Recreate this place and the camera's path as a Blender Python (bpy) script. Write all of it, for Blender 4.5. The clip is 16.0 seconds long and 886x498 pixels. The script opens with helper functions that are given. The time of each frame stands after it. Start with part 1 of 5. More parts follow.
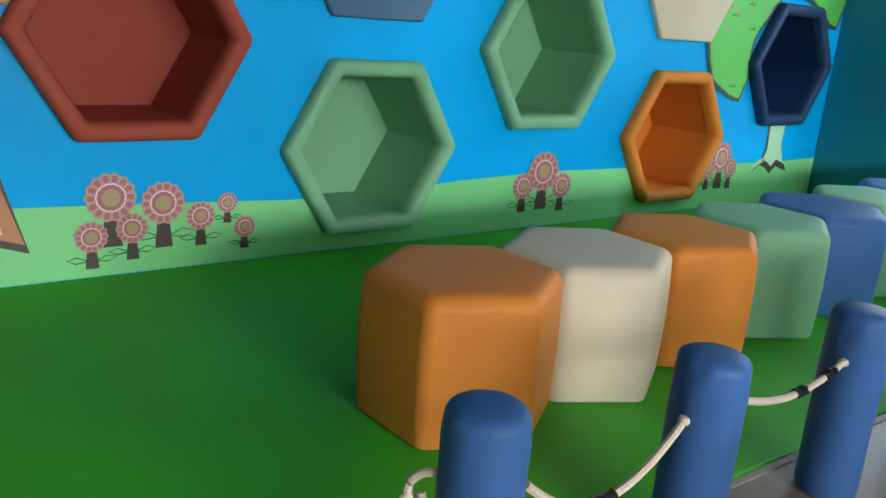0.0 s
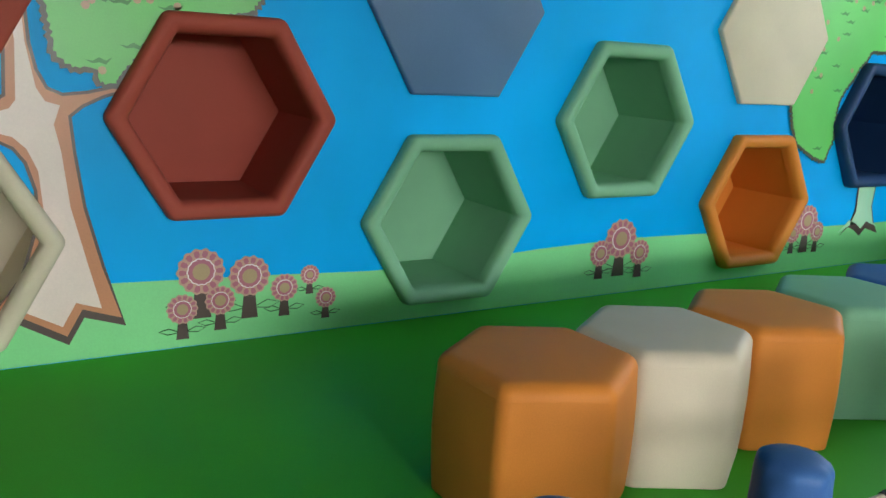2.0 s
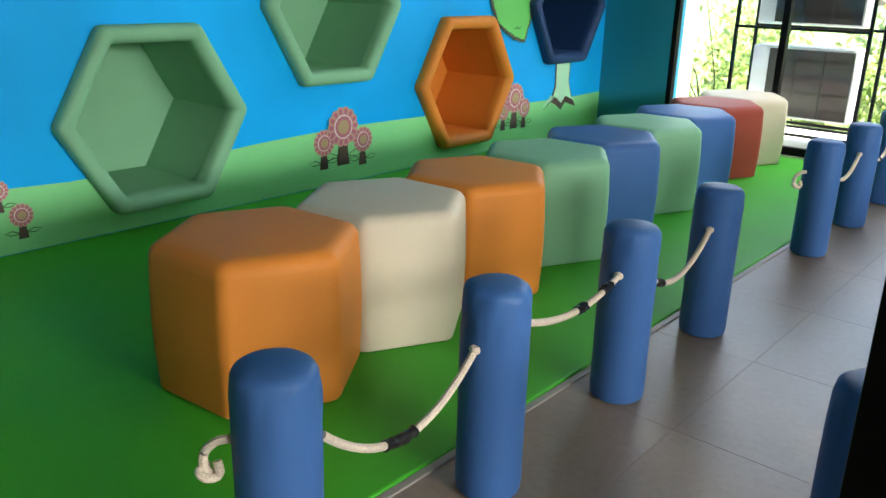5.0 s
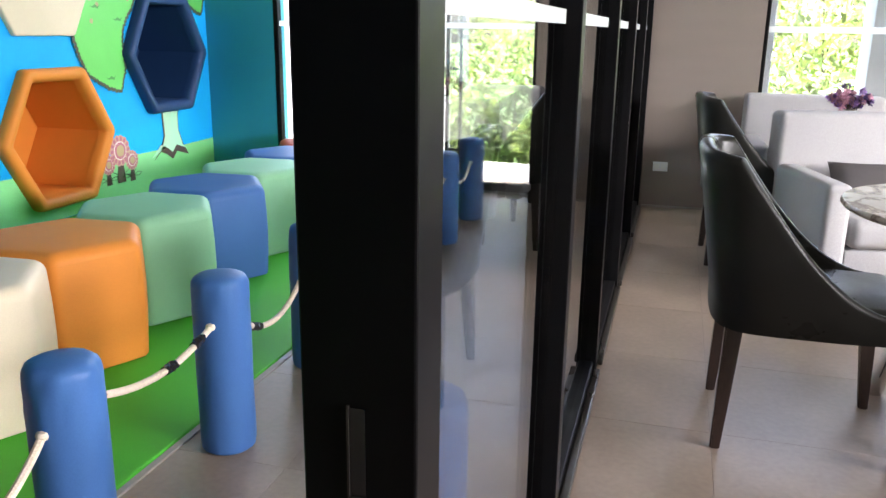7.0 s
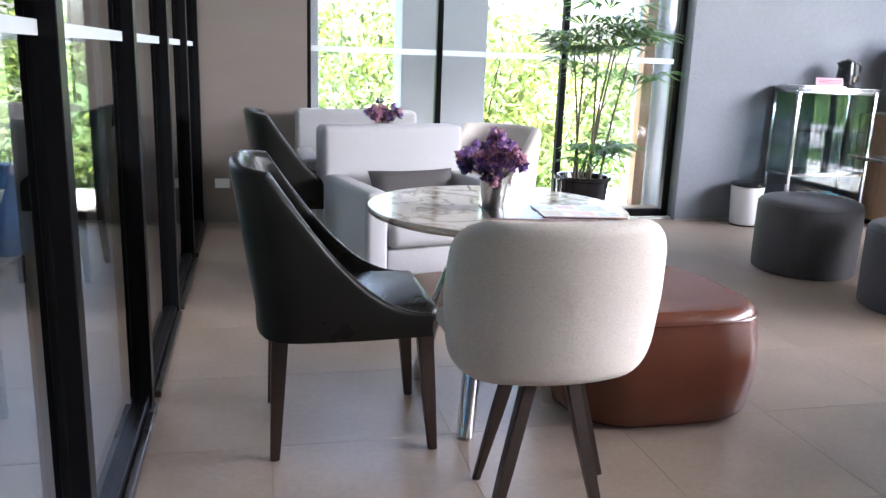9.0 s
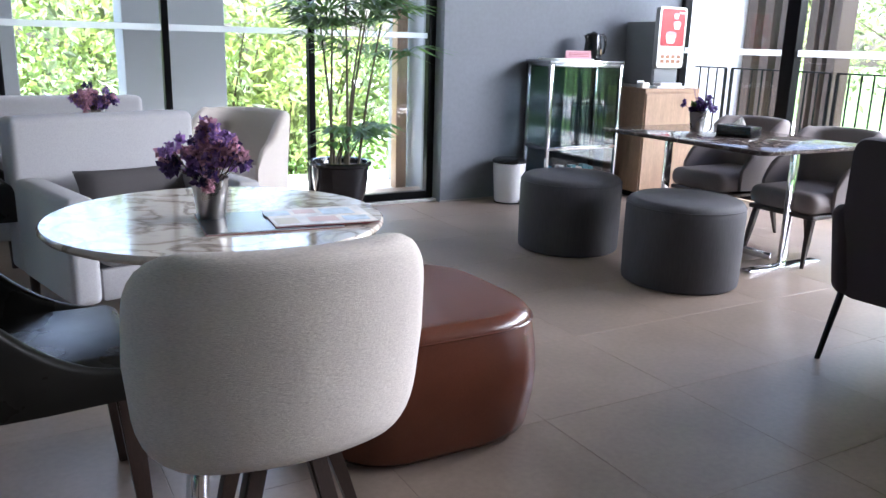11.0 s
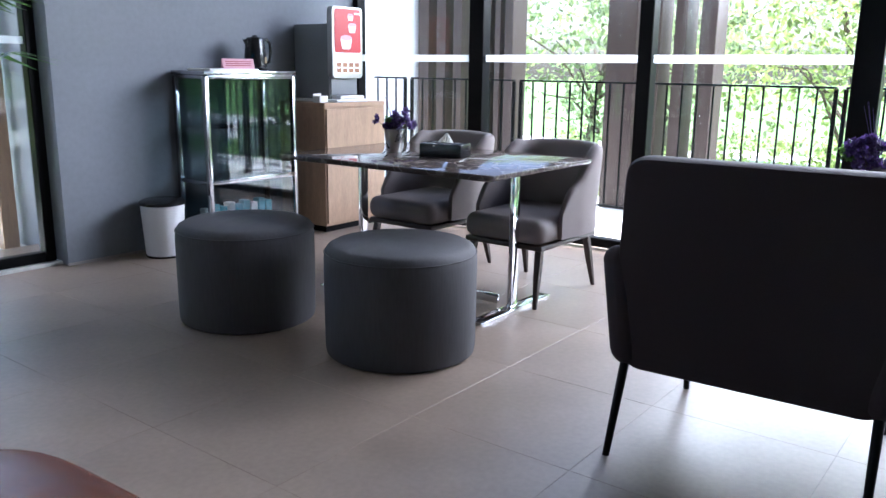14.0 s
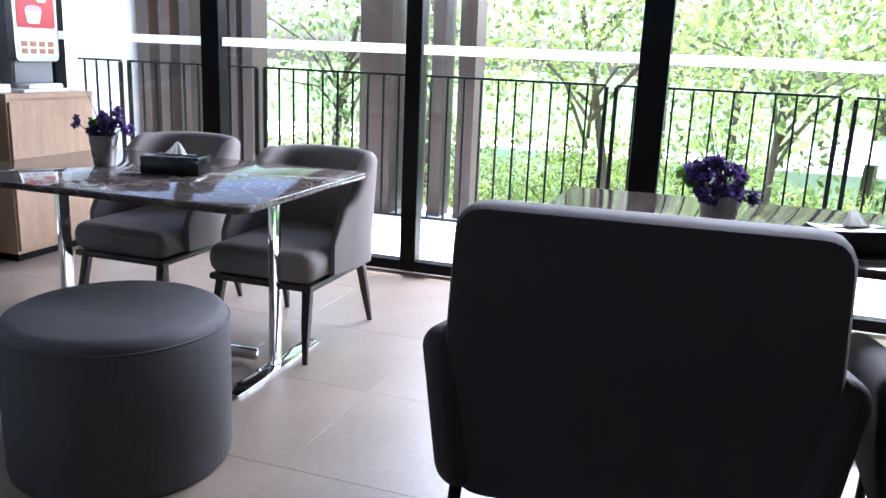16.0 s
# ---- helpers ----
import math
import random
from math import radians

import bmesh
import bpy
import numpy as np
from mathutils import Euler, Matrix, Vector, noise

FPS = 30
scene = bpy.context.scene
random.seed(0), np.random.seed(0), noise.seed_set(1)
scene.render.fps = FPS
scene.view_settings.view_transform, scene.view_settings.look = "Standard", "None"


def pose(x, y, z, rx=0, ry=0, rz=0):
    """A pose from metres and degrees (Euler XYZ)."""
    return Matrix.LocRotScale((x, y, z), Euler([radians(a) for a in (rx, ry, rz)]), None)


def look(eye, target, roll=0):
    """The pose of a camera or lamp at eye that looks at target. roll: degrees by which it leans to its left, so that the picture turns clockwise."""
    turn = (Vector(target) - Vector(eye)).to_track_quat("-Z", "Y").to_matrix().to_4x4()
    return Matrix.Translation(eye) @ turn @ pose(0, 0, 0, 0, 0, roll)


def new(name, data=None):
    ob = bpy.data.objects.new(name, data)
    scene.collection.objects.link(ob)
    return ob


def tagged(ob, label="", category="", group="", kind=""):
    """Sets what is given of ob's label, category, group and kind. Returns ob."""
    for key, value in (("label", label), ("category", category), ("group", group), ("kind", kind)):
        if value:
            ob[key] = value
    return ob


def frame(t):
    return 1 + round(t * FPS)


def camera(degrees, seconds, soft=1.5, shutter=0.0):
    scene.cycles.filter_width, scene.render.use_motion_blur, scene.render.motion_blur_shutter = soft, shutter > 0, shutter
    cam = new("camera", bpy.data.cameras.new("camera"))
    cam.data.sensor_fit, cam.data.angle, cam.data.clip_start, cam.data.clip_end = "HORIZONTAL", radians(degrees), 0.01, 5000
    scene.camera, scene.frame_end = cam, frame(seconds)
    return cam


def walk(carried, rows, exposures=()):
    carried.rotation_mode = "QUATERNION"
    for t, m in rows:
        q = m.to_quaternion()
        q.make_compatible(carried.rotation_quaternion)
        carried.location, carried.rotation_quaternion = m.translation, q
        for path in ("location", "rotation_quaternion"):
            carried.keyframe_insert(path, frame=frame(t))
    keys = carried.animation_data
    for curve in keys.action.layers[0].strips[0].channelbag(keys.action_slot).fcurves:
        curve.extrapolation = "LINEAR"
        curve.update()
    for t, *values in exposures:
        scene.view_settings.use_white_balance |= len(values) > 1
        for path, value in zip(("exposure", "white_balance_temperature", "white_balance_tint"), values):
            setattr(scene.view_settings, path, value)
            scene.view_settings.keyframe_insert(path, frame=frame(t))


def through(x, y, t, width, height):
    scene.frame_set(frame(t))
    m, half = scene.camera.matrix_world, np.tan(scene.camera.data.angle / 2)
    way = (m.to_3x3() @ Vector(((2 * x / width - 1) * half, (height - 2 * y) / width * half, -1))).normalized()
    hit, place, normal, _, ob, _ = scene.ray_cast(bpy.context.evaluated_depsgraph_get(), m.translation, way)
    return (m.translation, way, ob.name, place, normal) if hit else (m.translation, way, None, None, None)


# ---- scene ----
cam = camera(57.7, 16.0)
PATH = [
    (0, (3.55, -0.795, 1.215), (2.001, 0.34, 0.658), 4.4),
    (0.5, (3.548, -0.806, 1.249), (1.931, 0.237, 0.706), 3.0),
    (1, (3.557, -0.8, 1.295), (1.898, 0.185, 0.768), 2.6),
    (1.5, (3.565, -0.802, 1.321), (1.893, 0.184, 0.837), 3.2),
    (2, (3.569, -0.801, 1.336), (1.886, 0.179, 0.883), 3.0),
    (2.5, (3.578, -0.793, 1.329), (1.902, 0.196, 0.865), 2.7),
    (3, (3.592, -0.779, 1.308), (1.982, 0.292, 0.797), 2.6),
    (5.5, (3.653, -0.694, 1.198), (2.55, 0.844, 0.551), 1.2),
    (6, (3.705, -0.672, 1.21), (2.773, 0.975, 0.565), 1.1),
    (6.5, (3.765, -0.671, 1.242), (3.005, 1.08, 0.646), 0.8),
    (7, (3.813, -0.644, 1.242), (3.285, 1.212, 0.716), 0.8),
    (7.5, (3.856, -0.64, 1.246), (3.581, 1.279, 0.756), 1.3),
    (8, (3.898, -0.616, 1.243), (3.889, 1.328, 0.772), 1.6),
    (8.5, (3.932, -0.622, 1.257), (4.161, 1.309, 0.789), 1.9),
    (9, (3.973, -0.585, 1.245), (4.423, 1.308, 0.781), 2.1),
    (9.5, (4.019, -0.509, 1.223), (4.647, 1.332, 0.757), 2.2),
    (10, (4.087, -0.409, 1.209), (4.843, 1.379, 0.727), 1.9),
    (12.5, (4.636, 0.38, 1.255), (5.846, 1.906, 0.795), 1.8),
    (13, (4.793, 0.55, 1.213), (6.087, 2.01, 0.772), 1.8),
    (13.5, (4.916, 0.707, 1.19), (6.328, 2.055, 0.753), 1.4),
    (14, (5.05, 0.832, 1.157), (6.598, 2.019, 0.716), 0.7),
    (14.5, (5.205, 0.937, 1.164), (6.835, 1.999, 0.7), 0.3),
    (15, (5.376, 1.059, 1.184), (7.069, 2.008, 0.7), 0.8),
    (15.5, (5.549, 1.206, 1.183), (7.306, 2.032, 0.701), 1.6),
    (16, (5.717, 1.344, 1.197), (7.559, 1.968, 0.728), 2.4),
]
walk(cam, [(t, look(eye, target, roll)) for t, eye, target, roll in PATH], exposures=[(0, 3.0, 6350, 8), (2, 2.9, 6350, 8), (3, 2.92, 6350, 8), (5.5, 3.25, 6650, 9), (7, 3.75, 6450, 17), (8.5, 3.6, 6000, 17), (10, 3.3, 5780, 17), (12.5, 2.6, 5500, 14), (14, 2.58, 5400, 15), (16, 2.62, 5400, 16)])
from mathutils import geometry

# ---- world, sun and window light ----
world = bpy.data.worlds.new("world")
scene.world = world
world.use_nodes = True
wn = world.node_tree.nodes
sky = wn.new("ShaderNodeTexSky")
sky.sky_type = "NISHITA"
sky.sun_disc = False
sky.sun_elevation = radians(80)
sky.sun_rotation = radians(50)
sky.dust_density = 4.0
wn["Background"].inputs[1].default_value = 0.15
world.node_tree.links.new(sky.outputs[0], wn["Background"].inputs[0])

sun = new("sun", bpy.data.lights.new("sun", "SUN"))
sun.data.energy = 5.0
sun.data.angle = radians(4)
sun.data.color = (1.0, 0.96, 0.88)
sun.matrix_world = look((0, 0, 0), (-0.12, -0.10, -0.95))


def window_light(name, eye, target, w, h, watts, spread=180):
    lamp = new(name, bpy.data.lights.new(name, "AREA"))
    lamp.data.shape = "RECTANGLE"
    lamp.data.size, lamp.data.size_y, lamp.data.energy = w, h, watts
    lamp.data.color = (1.0, 0.965, 0.94)
    lamp.data.spread = radians(spread)
    lamp.matrix_world = look(eye, target)


# area lamps added for sky light: east beyond the fins, others inside their windows
window_light("sky_fill_east", (12.3, -0.4, 2.75), (7.6, -0.4, 0.6), 8.4, 1.7, 250, 170)
window_light("window_light_north", (5.8, 5.36, 2.25), (5.8, 2.0, 1.0), 2.8, 0.95, 1.5)
window_light("window_light_play", (1.75, 5.44, 2.25), (1.75, 3.0, 1.0), 2.1, 0.85, 2.4)


# ---- materials ----
def rgb(h):
    c = [int(h[i:i + 2], 16) / 255 for i in (0, 2, 4)]
    return tuple(v / 12.92 if v < 0.04045 else ((v + 0.055) / 1.055) ** 2.4 for v in c)


def mat(name, color, rough=0.6, metal=0.0, grain=120.0, vary=0.12, bump=0.15, stain=1.5, stain_amt=0.12, dist=0.002, coat=0.0, spec=0.5, emit=0.0, stretch=(1, 1, 1), wear=0.1, random_obj=0.0):
    """Colour with grain and larger stains, roughness wear and fine relief."""
    m = bpy.data.materials.new(name)
    m.use_nodes = True
    nt = m.node_tree
    n, l = nt.nodes, nt.links
    b = n["Principled BSDF"]
    b.inputs["Metallic"].default_value = metal
    b.inputs["Coat Weight"].default_value = coat
    b.inputs["Coat Roughness"].default_value = 0.08
    b.inputs["Specular IOR Level"].default_value = spec
    co = n.new("ShaderNodeTexCoord")
    mp = n.new("ShaderNodeMapping")
    mp.inputs["Scale"].default_value = stretch
    l.new(co.outputs["Object"], mp.inputs[0])
    fine = n.new("ShaderNodeTexNoise")
    fine.inputs["Scale"].default_value = grain
    fine.inputs["Detail"].default_value = 4
    l.new(mp.outputs[0], fine.inputs[0])
    big = n.new("ShaderNodeTexNoise")
    big.inputs["Scale"].default_value = stain
    big.inputs["Detail"].default_value = 5
    l.new(mp.outputs[0], big.inputs[0])

    def ramp(src, lo, hi):
        r = n.new("ShaderNodeMapRange")
        r.inputs[1].default_value, r.inputs[2].default_value = 0.3, 0.7
        r.inputs[3].default_value, r.inputs[4].default_value = lo, hi
        l.new(src, r.inputs[0])
        return r.outputs[0]

    a = ramp(fine.outputs[0], 1 - vary, 1 + vary)
    s = ramp(big.outputs[0], 1 - stain_amt, 1 + stain_amt)
    mul = n.new("ShaderNodeMath")
    mul.operation = "MULTIPLY"
    l.new(a, mul.inputs[0])
    l.new(s, mul.inputs[1])
    fac = mul.outputs[0]
    if random_obj:
        oi = n.new("ShaderNodeObjectInfo")
        rr = n.new("ShaderNodeMapRange")
        rr.inputs[3].default_value, rr.inputs[4].default_value = 1 - random_obj, 1 + random_obj
        l.new(oi.outputs["Random"], rr.inputs[0])
        m2 = n.new("ShaderNodeMath")
        m2.operation = "MULTIPLY"
        l.new(fac, m2.inputs[0])
        l.new(rr.outputs[0], m2.inputs[1])
        fac = m2.outputs[0]
    vm = n.new("ShaderNodeVectorMath")
    vm.operation = "SCALE"
    vm.inputs[0].default_value = color
    l.new(fac, vm.inputs["Scale"])
    l.new(vm.outputs[0], b.inputs["Base Color"])
    l.new(ramp(big.outputs[0], max(0.02, rough - wear), min(1, rough + wear)), b.inputs["Roughness"])
    if bump:
        bp = n.new("ShaderNodeBump")
        bp.inputs["Strength"].default_value = bump
        bp.inputs["Distance"].default_value = dist
        l.new(fine.outputs[0], bp.inputs["Height"])
        l.new(bp.outputs[0], b.inputs["Normal"])
    if emit:
        b.inputs["Emission Color"].default_value = (*color, 1)
        b.inputs["Emission Strength"].default_value = emit
    return m


def glass_mat(name, tint, rough=0.0, mirror=0.0, power=5.0):
    m = bpy.data.materials.new(name)
    m.use_nodes = True
    n, l = m.node_tree.nodes, m.node_tree.links
    n.remove(n["Principled BSDF"])
    tr = n.new("ShaderNodeBsdfTransparent")
    tr.inputs[0].default_value = (*tint, 1)
    gl = n.new("ShaderNodeBsdfGlossy")
    gl.inputs["Roughness"].default_value = rough
    lw = n.new("ShaderNodeLayerWeight")
    pw = n.new("ShaderNodeMath")
    pw.operation = "POWER"
    pw.inputs[1].default_value = power
    l.new(lw.outputs["Facing"], pw.inputs[0])
    mx = n.new("ShaderNodeMixShader")
    ad = n.new("ShaderNodeMath")
    ad.operation = "MULTIPLY_ADD"
    ad.inputs[1].default_value = 0.9
    ad.inputs[2].default_value = 0.025 + mirror
    l.new(pw.outputs[0], ad.inputs[0])
    l.new(ad.outputs[0], mx.inputs[0])
    l.new(tr.outputs[0], mx.inputs[1])
    l.new(gl.outputs[0], mx.inputs[2])
    l.new(mx.outputs[0], n["Material Output"].inputs[0])
    return m


def frosted_mat(name):
    """Frosted film: part clear, part white and letting light through."""
    m = bpy.data.materials.new(name)
    m.use_nodes = True
    n, l = m.node_tree.nodes, m.node_tree.links
    b = n["Principled BSDF"]
    b.inputs["Base Color"].default_value = (0.8, 0.82, 0.83, 1)
    b.inputs["Roughness"].default_value = 0.6
    t = n.new("ShaderNodeBsdfTranslucent")
    t.inputs[0].default_value = (0.85, 0.87, 0.88, 1)
    c = n.new("ShaderNodeBsdfTransparent")
    m1, m2 = n.new("ShaderNodeMixShader"), n.new("ShaderNodeMixShader")
    m1.inputs[0].default_value, m2.inputs[0].default_value = 0.6, 0.35
    l.new(b.outputs[0], m1.inputs[1])
    l.new(t.outputs[0], m1.inputs[2])
    l.new(m1.outputs[0], m2.inputs[1])
    l.new(c.outputs[0], m2.inputs[2])
    l.new(m2.outputs[0], n["Material Output"].inputs[0])
    return m


def marble_mat(name, base, vein, scale, rough, thick=0.5, spec=0.5):
    """Polished stone with warped veins."""
    m = mat(name, base, rough=rough, grain=40, vary=0.05, bump=0.0, spec=spec, wear=0.02)
    n, l = m.node_tree.nodes, m.node_tree.links
    b = n["Principled BSDF"]
    src = b.inputs["Base Color"].links[0].from_socket
    co = n.new("ShaderNodeTexCoord")
    w = n.new("ShaderNodeTexNoise")
    w.inputs["Scale"].default_value = scale
    w.inputs["Detail"].default_value = 8
    w.inputs["Distortion"].default_value = 1.6
    l.new(co.outputs["Object"], w.inputs[0])
    sub = n.new("ShaderNodeMath")
    sub.operation = "SUBTRACT"
    sub.inputs[1].default_value = 0.5
    l.new(w.outputs[0], sub.inputs[0])
    ab = n.new("ShaderNodeMath")
    ab.operation = "ABSOLUTE"
    l.new(sub.outputs[0], ab.inputs[0])
    mr = n.new("ShaderNodeMapRange")
    mr.inputs[1].default_value, mr.inputs[2].default_value = 0.0, 0.07 * thick
    mr.inputs[3].default_value, mr.inputs[4].default_value = 0.85, 0.0
    l.new(ab.outputs[0], mr.inputs[0])
    mx = n.new("ShaderNodeMix")
    mx.data_type = "RGBA"
    l.new(mr.outputs[0], mx.inputs[0])
    l.new(src, mx.inputs[6])
    mx.inputs[7].default_value = (*vein, 1)
    l.new(mx.outputs[2], b.inputs["Base Color"])
    return m


def leaf_mat(name, color, vary=0.45, through=(1.8, 1.6, 0.8)):
    """Leaf: colour varies leaf by leaf, and light passes through."""
    m = bpy.data.materials.new(name)
    m.use_nodes = True
    n, l = m.node_tree.nodes, m.node_tree.links
    b = n["Principled BSDF"]
    b.inputs["Roughness"].default_value = 0.5
    g = n.new("ShaderNodeNewGeometry")
    mr = n.new("ShaderNodeMapRange")
    mr.inputs[3].default_value, mr.inputs[4].default_value = 1 - vary, 1 + vary
    l.new(g.outputs["Random Per Island"], mr.inputs[0])
    vm = n.new("ShaderNodeVectorMath")
    vm.operation = "SCALE"
    vm.inputs[0].default_value = color
    l.new(mr.outputs[0], vm.inputs["Scale"])
    l.new(vm.outputs[0], b.inputs["Base Color"])
    t = n.new("ShaderNodeBsdfTranslucent")
    vt = n.new("ShaderNodeVectorMath")
    vt.operation = "SCALE"
    vt.inputs[0].default_value = (color[0] * through[0], color[1] * through[1], color[2] * through[2])
    l.new(mr.outputs[0], vt.inputs["Scale"])
    l.new(vt.outputs[0], t.inputs[0])
    mx = n.new("ShaderNodeMixShader")
    mx.inputs[0].default_value = 0.45
    l.new(b.outputs[0], mx.inputs[1])
    l.new(t.outputs[0], mx.inputs[2])
    l.new(mx.outputs[0], n["Material Output"].inputs[0])
    return m


